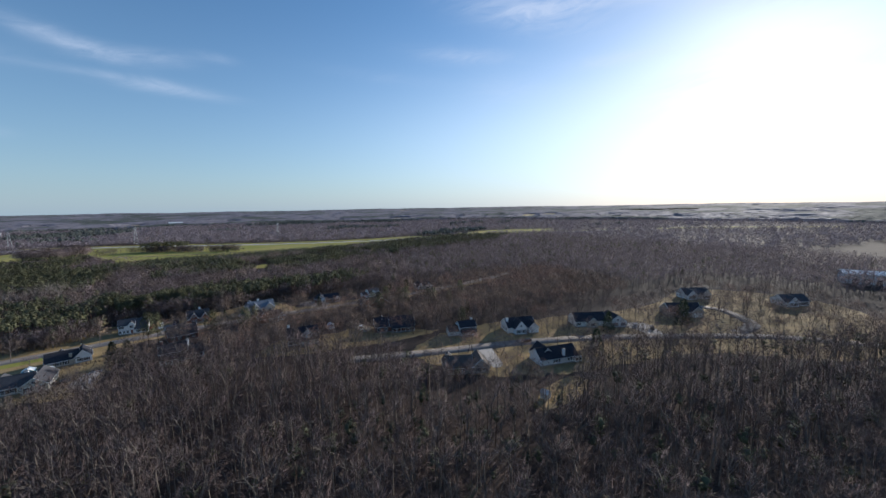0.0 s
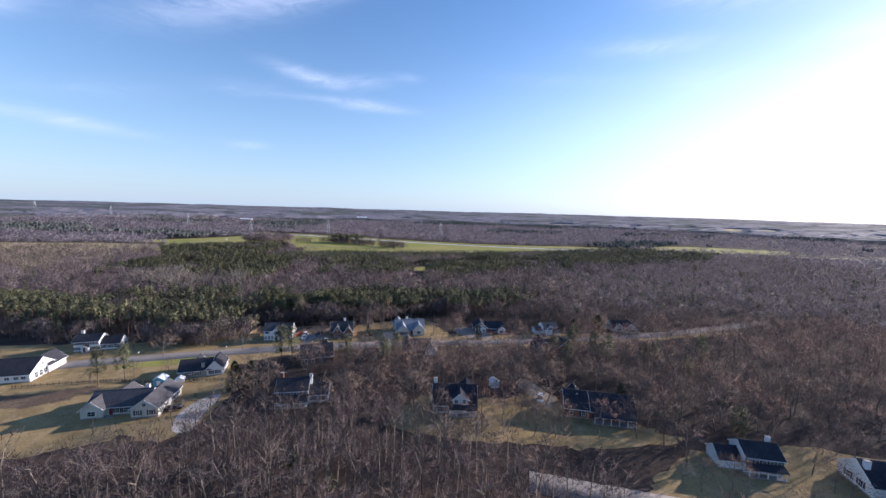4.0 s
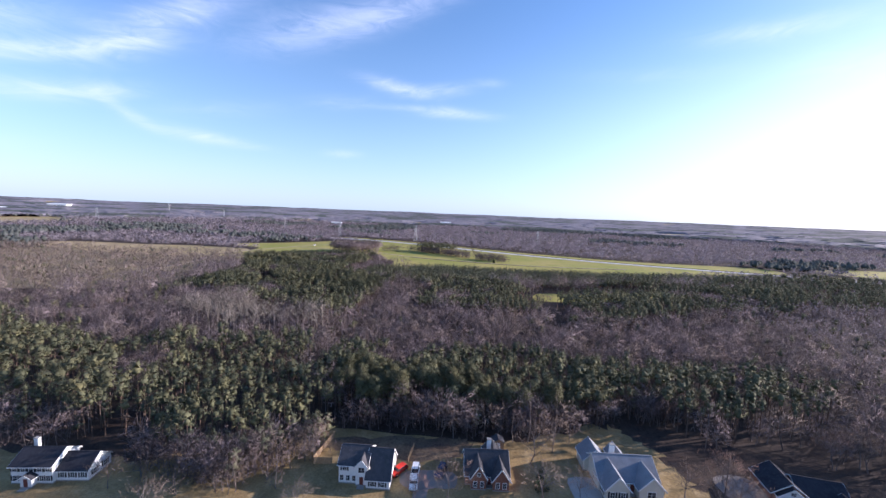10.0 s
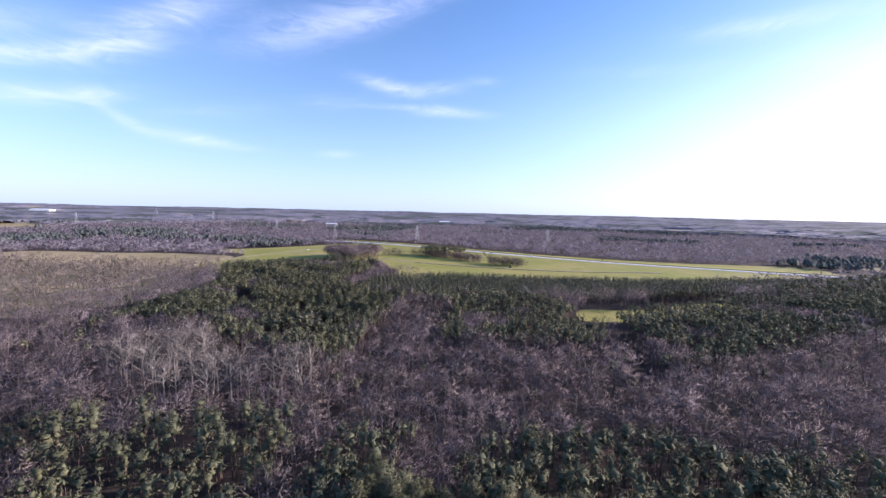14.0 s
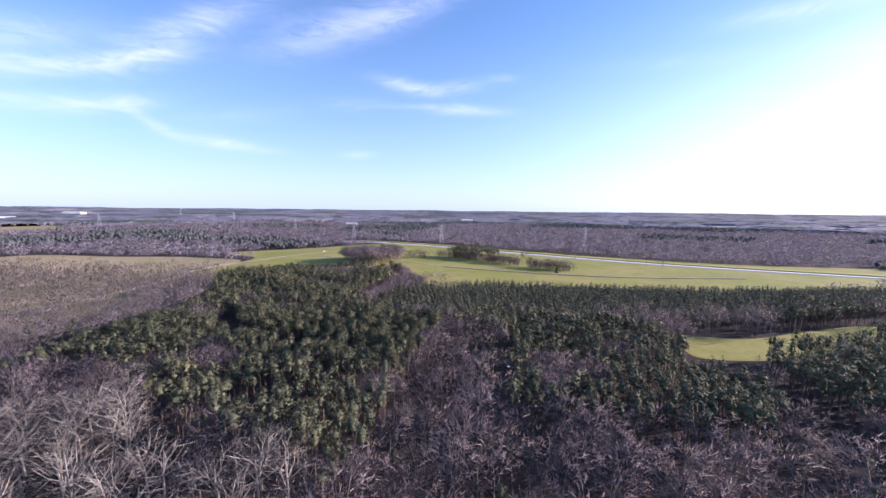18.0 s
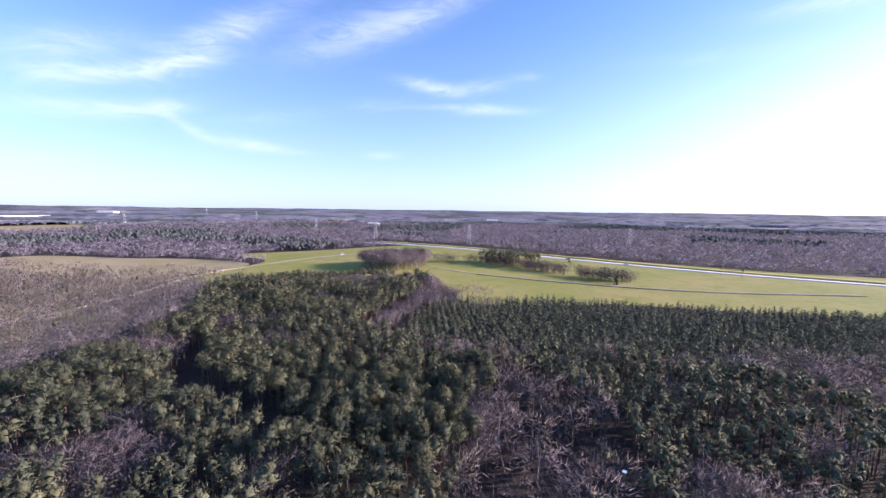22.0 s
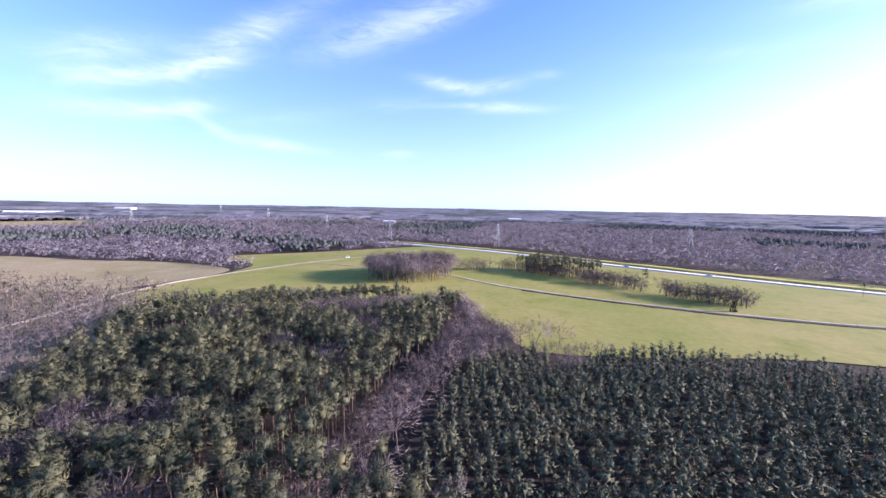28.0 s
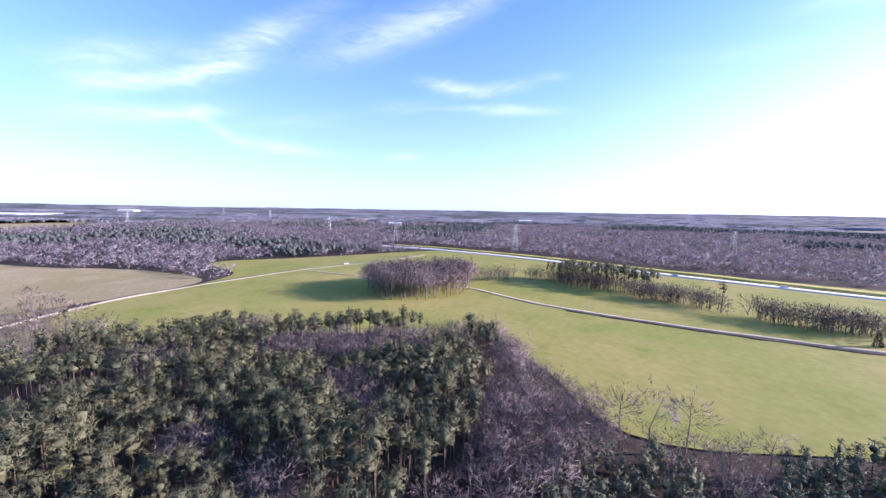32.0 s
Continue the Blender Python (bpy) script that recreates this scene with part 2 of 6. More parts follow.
def thing(name, m, label, category, group="", kind=""):
    ob = new(name)
    ob.matrix_world = m
    ob.empty_display_size = 0.2
    return tagged(ob, label, category, group, kind)


def part(name, data, material_, parent, label="", m=None):
    """Links a bmesh or a mesh as one object under a thing or a part."""
    if isinstance(data, bmesh.types.BMesh):
        me = bpy.data.meshes.new(name)
        data.to_mesh(me)
        data.free()
        me.materials.append(material_)
    else:
        me = data
    ob = new(name, me)
    ob.parent = parent
    if m is not None:
        ob.matrix_basis = m
    if label:
        ob["label"] = label
    return ob


def height(x, y):
    """The lie of the land: flat near by, a shallow dip past the wood, then a slow rise to the skyline."""
    x, y = np.asarray(x, float), np.asarray(y, float)
    s = np.clip((y - 430) / 260, 0, 1)
    z = -4.0 * s * s * (3 - 2 * s)
    s = np.clip((-320 - x) / 130, 0, 1) * np.clip((y - 300) / 150, 0, 1)
    z = z - 3.5 * s
    r = np.hypot(x + 80, y - 300)
    z = z + np.clip((r - 900) / 3600, 0, 1) ** 1.25 * 46
    z = z + np.clip((r - 900) / 600, 0, 1) * (np.sin(x / 410 + 1.3) * np.cos(y / 530) * 4 + np.sin((x + y) / 230) * 1.5)
    return z


def smooth_loop(points, cuts=5, closed=True):
    """Catmull-Rom through the corners."""
    p = np.array(points, float)
    n, out = len(p), []
    for i in range(n if closed else n - 1):
        idx = [(i + k) % n for k in (-1, 0, 1, 2)] if closed else [min(max(i + k, 0), n - 1) for k in (-1, 0, 1, 2)]
        a, b, c, d = p[idx]
        for t in np.arange(cuts) / cuts:
            out.append(0.5 * (2 * b + (c - a) * t + (2 * a - 5 * b + 4 * c - d) * t * t + (3 * b - a - 3 * c + d) * t ** 3))
    if not closed:
        out.append(p[-1])
    return np.array(out)


def inside(poly, x, y):
    poly = np.asarray(poly, float)
    res = np.zeros(np.shape(x), bool)
    px, py = poly[:, 0], poly[:, 1]
    j = len(poly) - 1
    for i in range(len(poly)):
        c = ((py[i] > y) != (py[j] > y)) & (x < (px[j] - px[i]) * (y - py[i]) / (py[j] - py[i] + 1e-12) + px[i])
        res ^= c
        j = i
    return res


def patch(name, outline, mat, lift, label, category, step=25, cuts=5, wobble=0.0, kind="structure"):
    """A sheet of ground cover with a smooth outline, following the land."""
    from mathutils import geometry
    edge = smooth_loop(outline, cuts)
    if wobble:
        rng = np.random.default_rng(len(outline))
        edge = edge + rng.normal(0, wobble, edge.shape)
    lo, hi = edge.min(0), edge.max(0)
    gx, gy = np.meshgrid(np.arange(lo[0], hi[0], step), np.arange(lo[1], hi[1], step))
    gx, gy = gx.ravel(), gy.ravel()
    ok = inside(edge, gx, gy)
    pts = [Vector(p) for p in edge] + [Vector((a, b)) for a, b in zip(gx[ok], gy[ok])]
    n = len(edge)
    v, _, fcs, *_ = geometry.delaunay_2d_cdt(pts, [(i, (i + 1) % n) for i in range(n)], [list(range(n))], 1, 1e-4)
    v = np.array([(a.x, a.y) for a in v])
    verts = np.column_stack([v, height(v[:, 0], v[:, 1]) + lift])
    tris = [f for f in fcs if len(f) == 3]
    fixed = []
    for a, b, c in tris:
        cr = (v[b][0] - v[a][0]) * (v[c][1] - v[a][1]) - (v[b][1] - v[a][1]) * (v[c][0] - v[a][0])
        fixed.append((a, b, c) if cr > 0 else (a, c, b))
    ob = new(name, mesh_np(name, verts, fixed, mat))
    return tagged(ob, label, category, "", kind)


def ribbon(name, line, width, mat, lift, label, category, cuts=6, parent=None, edge=0.0):
    """A road or track of even width along a line, with a real edge thickness."""
    c = smooth_loop(line, cuts, closed=False)
    d = np.gradient(c, axis=0)
    d /= np.linalg.norm(d, axis=1)[:, None]
    nrm = np.column_stack([-d[:, 1], d[:, 0]])
    rng = np.random.default_rng(len(line))
    wl = width / 2 + rng.normal(0, edge, len(c))
    wr = width / 2 + rng.normal(0, edge, len(c))
    lft, rgt = c + nrm * wl[:, None], c - nrm * wr[:, None]
    k = len(c)
    zl, zr = height(lft[:, 0], lft[:, 1]) + lift, height(rgt[:, 0], rgt[:, 1]) + lift
    verts = np.vstack([np.column_stack([lft, zl]), np.column_stack([rgt, zr]), np.column_stack([lft, zl - lift - 0.2]), np.column_stack([rgt, zr - lift - 0.2])])
    i = np.arange(k - 1)
    tris = np.vstack([np.column_stack(t) for t in ((i + k, i + 1, i), (i + k, i + k + 1, i + 1), (i, i + 1, i + 2 * k), (i + 1, i + 1 + 2 * k, i + 2 * k),
                                                   (i + 1 + k, i + k, i + 3 * k), (i + 1 + k, i + 3 * k, i + 1 + 3 * k))])
    ob = new(name, mesh_np(name, verts, tris, mat))
    if parent:
        ob.parent = parent
        return ob
    return tagged(ob, label, category, "", "structure")


# ---- ground ----
def build_ground():
    rad = np.concatenate([[0.5], np.linspace(20, 900, 45), np.geomspace(930, 4550, 60)])
    ang = np.linspace(0, 2 * np.pi, 145)[:-1]
    rr, aa = np.meshgrid(rad, ang, indexing="ij")
    x, y = -80 + rr * np.sin(aa), 300 + rr * np.cos(aa)
    verts = np.column_stack([x.ravel(), y.ravel(), height(x, y).ravel()])
    i, j = np.meshgrid(np.arange(len(rad) - 1), np.arange(144), indexing="ij")
    a, b = (i * 144 + j).ravel(), (i * 144 + (j + 1) % 144).ravel()
    c, d = a + 144, b + 144
    tris = np.vstack([np.column_stack([a, d, b]), np.column_stack([a, c, d])])
    ob = new("ground", mesh_np("ground", verts, tris, M_LITTER))
    tagged(ob, "brown leaf-littered winter ground under the woods", "ground", "", "structure")


build_ground()
FIELD_EAST = [(-230, 464), (-196, 470), (-164, 462), (-141, 430), (-100, 437), (-40, 456), (60, 462), (170, 500), (330, 600), (330, 668), (180, 660), (40, 690), (-92, 728), (-200, 772),
              (-300, 790), (-400, 700), (-480, 610), (-400, 560), (-375, 500), (-373, 465), (-362, 436), (-308, 424), (-265, 450)]
patch("field_green", FIELD_EAST, M_FIELD, 0.32, "bright green winter crop field with faint drill lines", "field")
TAN = [(-395, 530), (-376, 485), (-382, 455), (-394, 432), (-440, 422), (-540, 425), (-660, 445), (-660, 500), (-560, 520), (-480, 545)]
SANDY = [(-372, 318), (-350, 306), (-336, 318), (-324, 338), (-332, 352), (-350, 348), (-364, 332)]
CLEARING = [(-8, 328), (-6, 346), (4, 354), (28, 357), (62, 376), (98, 394), (108, 384), (84, 362), (48, 342), (24, 331), (4, 326)]
patch("clearing_tan", SANDY, M_TAN, 0.36, "open patch of pale dry grass in the brush", "field", 10)
patch("field_tan", TAN, M_TAN, 0.34, "tan stubble field beside the gravel lane", "field")
patch("brush_land", [(-340, 432), (-300, 400), (-275, 330), (-300, 260), (-420, 240), (-560, 300), (-600, 420), (-430, 436), (-385, 450)], M_BRUSH, 0.25, "rough brown brushland with dry grass", "brush")
patch("clearing", CLEARING, M_FIELD, 0.10, "small bright green clearing among the pines", "field", 10)
patch("lawn_street", [(-260, 70), (-180, 60), (-100, 52), (-72, 60), (-56, 62), (-54, 86), (-62, 104), (-40, 118), (0, 125), (40, 128), (90, 134), (150, 145), (170, 152), (110, 149), (60, 143), (34, 142), (20, 143), (13, 150), (10, 160),
      (-2, 168), (-30, 152), (-80, 148), (-110, 128), (-170, 122), (-250, 130)], M_LAWN, 0.05, "dormant straw-coloured lawns along the street", "lawn", 12, 12, 0.8)
patch("lawn_yards", [(-4, 68), (0, 76), (8, 84), (30, 82), (44, 86), (52, 80), (70, 66), (74, 60), (40, 58), (10, 62)], M_LAWN, 0.05, "patchy straw-coloured lawn among bare trees", "lawn", 10, 12, 0.7)
patch("lawn_lane", [(56, 30), (60, 48), (90, 58), (140, 50), (200, 40), (270, 50), (300, 0), (260, -50), (200, -48), (160, -18), (100, -4), (70, 8)], M_LAWN, 0.05, "dormant straw-coloured lawns along the lane", "lawn", 12, 12, 0.8)

STREET = [(-420, 20), (-300, 50), (-210, 78), (-150, 95), (-105, 108.5), (-70, 117.5), (-35, 124.5), (5, 130), (45, 133), (90, 139), (140, 150), (200, 170)]
ribbon("road", STREET, 7.0, M_ASPHALT, 0.12, "pale worn asphalt residential street", "road")
LANE = [(30, 46), (63, 37), (95, 30), (130, 18.5), (174, -3), (205, -22), (228, -46), (262, -80)]
ribbon("road.001", LANE, 6.5, M_ASPHALT, 0.12, "pale worn asphalt lane past the houses", "road")
ribbon("road.002", [(196, -10), (214, -8), (224, 2), (230, 16), (222, 30)], 6.5, M_ASPHALT, 0.13, "pale asphalt side street curving between lawns", "road")
HIGHWAY = [(-420, 830), (-303, 790), (-220, 764), (-158, 738), (-88, 703), (-35, 680), (33, 650), (150, 612), (420, 560), (800, 500)]
ribbon("road.003", HIGHWAY, 13.0, M_HIGHWAY, 0.5, "pale two-lane highway along the green field", "road")
ribbon("ditch.001", [(x + 4.5, y + 10.5) for x, y in HIGHWAY], 3.2, M_LITTER, 0.42, "dark ditch beside the highway", "ditch", edge=0.4)
ribbon("verge", [(x + 9, y + 21.5) for x, y in HIGHWAY], 17.0, M_FIELD, 0.38, "grassy strip beyond the highway", "verge", edge=1.0)
HW2 = [(x + 8, y + 26) for x, y in HIGHWAY]
GRAVEL_LANE = [(-344, 300), (-338, 330), (-345, 380), (-366, 430), (-377, 470), (-376, 495), (-372, 543), (-362, 603), (-330, 672), (-310, 735)]
ribbon("track", GRAVEL_LANE, 4.2, M_GRAVEL, 0.45, "pale gravel lane between the fields", "track", edge=0.25)
TRACK = [(-232, 575), (-210, 569), (-180, 550), (-155, 539), (-109, 527), (-72, 521.5), (-46, 518.5), (20, 520), (120, 545)]
ribbon("ditch", [(x, y - 3.4) for x, y in TRACK[3:]], 2.6, M_LITTER, 0.40, "dark weedy ditch along the farm track", "ditch", edge=0.5)
ribbon("track.001", TRACK, 3.6, M_GRAVEL, 0.45, "pale dirt farm track across the green field", "track", edge=0.2)
ribbon("track.002", [(-356, 590), (-320, 583), (-293, 578), (-262, 562)], 3.0, M_GRAVEL, 0.45, "faint farm track to the grove", "track", edge=0.2)


# ---- trees ----
def prism(p0, p1, r0, r1, sides, base):
    """A tapered limb: corners and triangles."""
    p0, p1 = np.asarray(p0, float), np.asarray(p1, float)
    ax = p1 - p0
    ax = ax / (np.linalg.norm(ax) + 1e-9)
    u = np.cross(ax, (0.3, 0.9, 0.2) if abs(ax[2]) > 0.9 else (0, 0, 1))
    u /= np.linalg.norm(u)
    w = np.cross(ax, u)
    a = np.arange(sides) * 2 * np.pi / sides
    ring = np.cos(a)[:, None] * u + np.sin(a)[:, None] * w
    v = np.vstack([p0 + ring * r0, p1 + ring * r1])
    i = np.arange(sides)
    j = (i + 1) % sides
    t = np.vstack([np.column_stack([i, j, j + sides]), np.column_stack([i, j + sides, i + sides])]) + base
    return v, t


def blades(p, d, length, width, rng):
    """Thin pointed slivers from p along d (twigs or needles): corners and triangles."""
    n = len(p)
    d = d / (np.linalg.norm(d, axis=1)[:, None] + 1e-9)
    side = np.cross(d, rng.normal(0, 1, (n, 3)))
    side /= np.linalg.norm(side, axis=1)[:, None] + 1e-9
    length, width = np.broadcast_to(length, n), np.broadcast_to(width, n)
    v = np.stack([p - side * width[:, None] / 2, p + side * width[:, None] / 2, p + d * length[:, None]], 1).reshape(-1, 3)
    return v, np.arange(n * 3).reshape(n, 3)


def bare_tree(seed, h, spread, limbs, subs, twigs, twig_w, sides=4, lean=0.05, low=0.28, stout=1.0, rise=0.75):
    """A leafless broadleaf tree: (trunk and limbs), (twigs)."""
    rng = np.random.default_rng(seed)
    V, T, n = [], [], 0

    def add(v, t):
        nonlocal n
        V.append(v)
        T.append(t)
        n += len(v)

    fork = h * rng.uniform(low, low * 1.4)
    p0, p1 = np.zeros(3), np.array([rng.normal(0, lean) * h, rng.normal(0, lean) * h, fork])
    r = (0.014 * h + 0.05) * stout
    add(*prism((0, 0, -0.3), p1, r, r * 0.7, sides, n))
    top = p1 + (rng.normal(0, 0.06) * h, rng.normal(0, 0.06) * h, (h - fork) * 0.72)
    add(*prism(p1, top, r * 0.7, r * 0.18, sides, n))
    ends = [(p1, top)]
    for k in range(limbs):
        f = k / max(limbs - 1, 1)
        s = p1 + (top - p1) * f * 0.75 - np.array([0, 0, (1 - f) * 0.1 * h * rng.random()])
        a = k * 2.4 + rng.normal(0, 0.3)
        reach = spread * (1.0 - 0.45 * f) * rng.uniform(0.7, 1.1)
        up = (h - s[2]) * rng.uniform(0.4, 0.7)
        m = s + np.array([math.cos(a) * reach * 0.55, math.sin(a) * reach * 0.55, up * 0.45])
        e = s + np.array([math.cos(a + 0.2) * reach, math.sin(a + 0.2) * reach, up])
        rr = r * 0.5 * (1 - 0.5 * f)
        if sides > 3:
            add(*prism(s, m, rr, rr * 0.65, 3, n))
            add(*prism(m, e, rr * 0.65, rr * 0.15, 3, n))
        else:
            v, t = blades(np.array([s, m]), np.array([m - s, e - m]), np.array([np.linalg.norm(m - s) * 1.3, np.linalg.norm(e - m)]), np.array([rr * 2, rr * 1.5]), rng)
            add(v, t + n)
        ends += [(s, m), (m, e)]
    seg = np.array([np.concatenate(x) for x in ends])
    pick = rng.integers(0, len(seg), subs)
    f = rng.uniform(0.25, 1.0, subs)[:, None]
    sp = seg[pick, :3] + (seg[pick, 3:] - seg[pick, :3]) * f
    out = sp - np.array([p1[0], p1[1], 0])
    out[:, 2] = 0
    sd = out / (np.linalg.norm(out, axis=1)[:, None] + 0.5) + rng.normal(0, 0.5, (subs, 3)) + (0, 0, rise)
    sd /= np.linalg.norm(sd, axis=1)[:, None]
    sl = rng.uniform(0.14, 0.27, subs) * h
    v, t = blades(sp, sd, sl, 0.0065 * h * stout, rng)
    add(v, t + n)
    wood = (np.vstack(V), np.vstack(T))
    # fine twigs: some along the branches, most as a ragged dome of tips
    n1 = int(twigs * 0.35)
    pick = rng.integers(0, subs, n1)
    f = rng.uniform(0.35, 1.0, n1)[:, None]
    tp = sp[pick] + sd[pick] * sl[pick][:, None] * f
    td = sd[pick] * 0.7 + rng.normal(0, 0.6, (n1, 3)) + (0, 0, rise * 0.45)
    n2 = twigs - n1
    d = rng.normal(0, 1, (n2, 3))
    d[:, 2] = np.abs(d[:, 2]) * 1.1 - 0.35
    d /= np.linalg.norm(d, axis=1)[:, None]
    az = np.arctan2(d[:, 1], d[:, 0])
    lobe = 0.86 + 0.14 * np.sin(az * 3 + rng.random() * 6) * np.sin(d[:, 2] * 4 + rng.random() * 6) + 0.1 * np.sin(az * 5 + rng.random() * 6)
    r3 = lobe * rng.uniform(0.55, 1.0, n2) ** 0.6
    mid = np.array([p1[0], p1[1], h * (0.5 + low * 0.25)])
    dp = mid + d * r3[:, None] * (spread, spread, h * 0.93 - mid[2])
    dd = d + rng.normal(0, 0.4, (n2, 3)) + (0, 0, rise * 0.6)
    tw = blades(np.vstack([tp, dp]), np.vstack([td, dd]), rng.uniform(0.06, 0.13, twigs) * h, twig_w, rng)
    return wood, tw


PHI = (1 + 5 ** 0.5) / 2
ICO_V = np.array([(-1, PHI, 0), (1, PHI, 0), (-1, -PHI, 0), (1, -PHI, 0), (0, -1, PHI), (0, 1, PHI), (0, -1, -PHI), (0, 1, -PHI), (PHI, 0, -1), (PHI, 0, 1), (-PHI, 0, -1), (-PHI, 0, 1)]) / 1.902
ICO_T = np.array([(0, 11, 5), (0, 5, 1), (0, 1, 7), (0, 7, 10), (0, 10, 11), (1, 5, 9), (5, 11, 4), (11, 10, 2), (10, 7, 6), (7, 1, 8), (3, 9, 4), (3, 4, 2), (3, 2, 6), (3, 6, 8), (3, 8, 9), (4, 9, 5), (2, 4, 11), (6, 2, 10), (8, 6, 7), (9, 8, 1)])


OCT_V = np.array([(1, 0, 0), (-1, 0, 0), (0, 1, 0), (0, -1, 0), (0, 0, 1), (0, 0, -1)], float) * 1.2
OCT_T = np.array([(0, 2, 4), (2, 1, 4), (1, 3, 4), (3, 0, 4), (2, 0, 5), (1, 2, 5), (3, 1, 5), (0, 3, 5)])


def lumps(c, size, flat, rng, rough=0.3, fine=False):
    """Ragged clumps of foliage at the places c: corners and triangles."""
    n = len(c)
    size = np.broadcast_to(size, n)
    q = rng.random((n, 3)) * 6.28
    sv, st = (ICO_V, ICO_T) if fine else (OCT_V, OCT_T)
    v = sv[None] * rng.uniform(1 - rough, 1 + rough, (n, len(sv), 1)) + rng.normal(0, rough * 0.5, (n, len(sv), 3))
    ca, sa = np.cos(q[:, :1]), np.sin(q[:, :1])
    v = np.stack([v[..., 0] * ca - v[..., 1] * sa, v[..., 0] * sa + v[..., 1] * ca, v[..., 2] * flat], 2) * size[:, None, None] + c[:, None]
    t = st[None] + (np.arange(n) * len(sv))[:, None, None]
    return v.reshape(-1, 3), t.reshape(-1, 3)


def pine_tree(seed, h, radius, start, clumps, blades_each, bw, pointed=1.0, fine=False):
    """A pine with a rounded crown of tufts high on a bare stem, or a pointed one: (trunk with limbs), (needle clumps)."""
    rng = np.random.default_rng(seed)
    lean = rng.normal(0, 0.02, 2) * h
    V, T, n = [], [], 0
    ring = 5 if fine else 3
    for a, b, ra, rb in ((-0.3, h * 0.5, 0.011 * h + 0.04, 0.008 * h + 0.02), (h * 0.5, h * 0.93, 0.008 * h + 0.02, 0.02)):
        v, t = prism((lean[0] * max(a, 0) / h, lean[1] * max(a, 0) / h, a), (lean[0] * b / h, lean[1] * b / h, b), ra, rb, ring, n)
        V.append(v)
        T.append(t)
        n += len(v)
    k = np.arange(clumps)
    f = ((k + 0.5) / clumps) ** (0.8 if pointed > 0.9 else 1.15)

    def girth(f):
        if pointed > 0.9:
            return np.sqrt(np.clip(1 - ((f - 0.3) / 0.74) ** 2, 0.02, 1))
        return np.clip(1.02 - f ** 1.5, 0.04, 1) ** 0.75 * np.clip(0.7 + f * 2, 0, 1)

    z = h * (start + (0.96 - start) * f)
    a = k * 2.39996 + rng.normal(0, 0.5, clumps)
    lop = 1 + 0.2 * np.cos(a - rng.random() * 6.28)
    prof = girth(f)
    rr = radius * prof * lop * rng.uniform(0.4, 0.9, clumps)
    size = radius * (0.24 + 0.16 * prof) * rng.uniform(0.7, 1.3, clumps)
    c = np.column_stack([np.cos(a) * rr + lean[0] * f, np.sin(a) * rr + lean[1] * f, z + rng.normal(0, 0.25, clumps)])
    for q in range(0, clumps if fine else 0, 3):
        v, t = prism((lean[0] * f[q], lean[1] * f[q], z[q] - 0.8), c[q], 0.06, 0.02, 3, n)
        V.append(v)
        T.append(t)
        n += len(v)
    # the dense heart of the crown, and round it tufts of needles that turn outwards and up
    cf = np.array((0.14, 0.45, 0.75) if fine else (0.24, 0.64))
    heart = np.column_stack([lean[0] * cf, lean[1] * cf, h * (start + (0.96 - start) * cf)])
    lv, lt = lumps(heart, radius * girth(cf) * (0.2 if fine else 0.38), (0.42 if fine else 0.55) * h * (0.96 - start) / radius, rng, 0.42, True)
    rep = np.repeat(k, blades_each)
    d = rng.normal(0, 1, (len(rep), 3))
    out = np.column_stack([np.cos(a), np.sin(a), np.zeros(clumps)])[rep]
    d = d / np.linalg.norm(d, axis=1)[:, None] + out * 0.6 * prof[rep][:, None] + (0, 0, 0.45)
    d /= np.linalg.norm(d, axis=1)[:, None]
    p = c[rep] + rng.normal(0, 0.3, (len(rep), 3)) * size[rep][:, None]
    bv, bt = blades(p, d, size[rep] * rng.uniform(0.7, 1.5, len(rep)), bw, rng)
    return (np.vstack(V), np.vstack(T)), (np.vstack([lv, bv]), np.vstack([lt, bt + len(lv)]))


def cedar_tree(seed, h, radius):
    rng = np.random.default_rng(seed)
    n = 900
    f = rng.random(n) ** 1.3
    a = rng.random(n) * 2 * np.pi
    rr = radius * (1 - f) ** 0.6 * rng.uniform(0.6, 1.0, n) * (0.8 + 0.2 * np.sin(a * 3 + f * 9))
    p = np.column_stack([np.cos(a) * rr, np.sin(a) * rr, 0.3 + f * (h - 0.8)])
    d = np.column_stack([np.cos(a), np.sin(a), np.full(n, 0.9)]) + rng.normal(0, 0.5, (n, 3))
    return prism((0, 0, -0.3), (0, 0, h * 0.9), 0.2, 0.03, 5, 0), blades(p, d, rng.uniform(0.5, 1.1, n), 0.42, rng)


def rounded(v, t, low=0.3, blend=0.12):
    """Shades a crown as a soft round mass: (corners, triangles wound outwards, normals)."""
    v, t = np.asarray(v, float), np.asarray(t)
    lo, hi = v.min(0), v.max(0)
    mid = np.array([v[:, 0].mean(), v[:, 1].mean(), lo[2] + (hi[2] - lo[2]) * low])
    out = (v - mid) / (hi - lo)
    out /= np.linalg.norm(out, axis=1)[:, None] + 1e-9
    a, b, c = v[t[:, 0]], v[t[:, 1]], v[t[:, 2]]
    fn = np.cross(b - a, c - a)
    fn /= np.linalg.norm(fn, axis=1)[:, None] + 1e-9
    flip = (fn * out[t].mean(1)).sum(1) < 0
    t = t.copy()
    t[flip] = t[flip][:, ::-1]
    fn[flip] *= -1
    n = np.zeros_like(v)
    for k in range(3):
        np.add.at(n, t[:, k], fn)
    n /= np.linalg.norm(n, axis=1)[:, None] + 1e-9
    n = out + n * blend
    return v, t, n / np.linalg.norm(n, axis=1)[:, None]


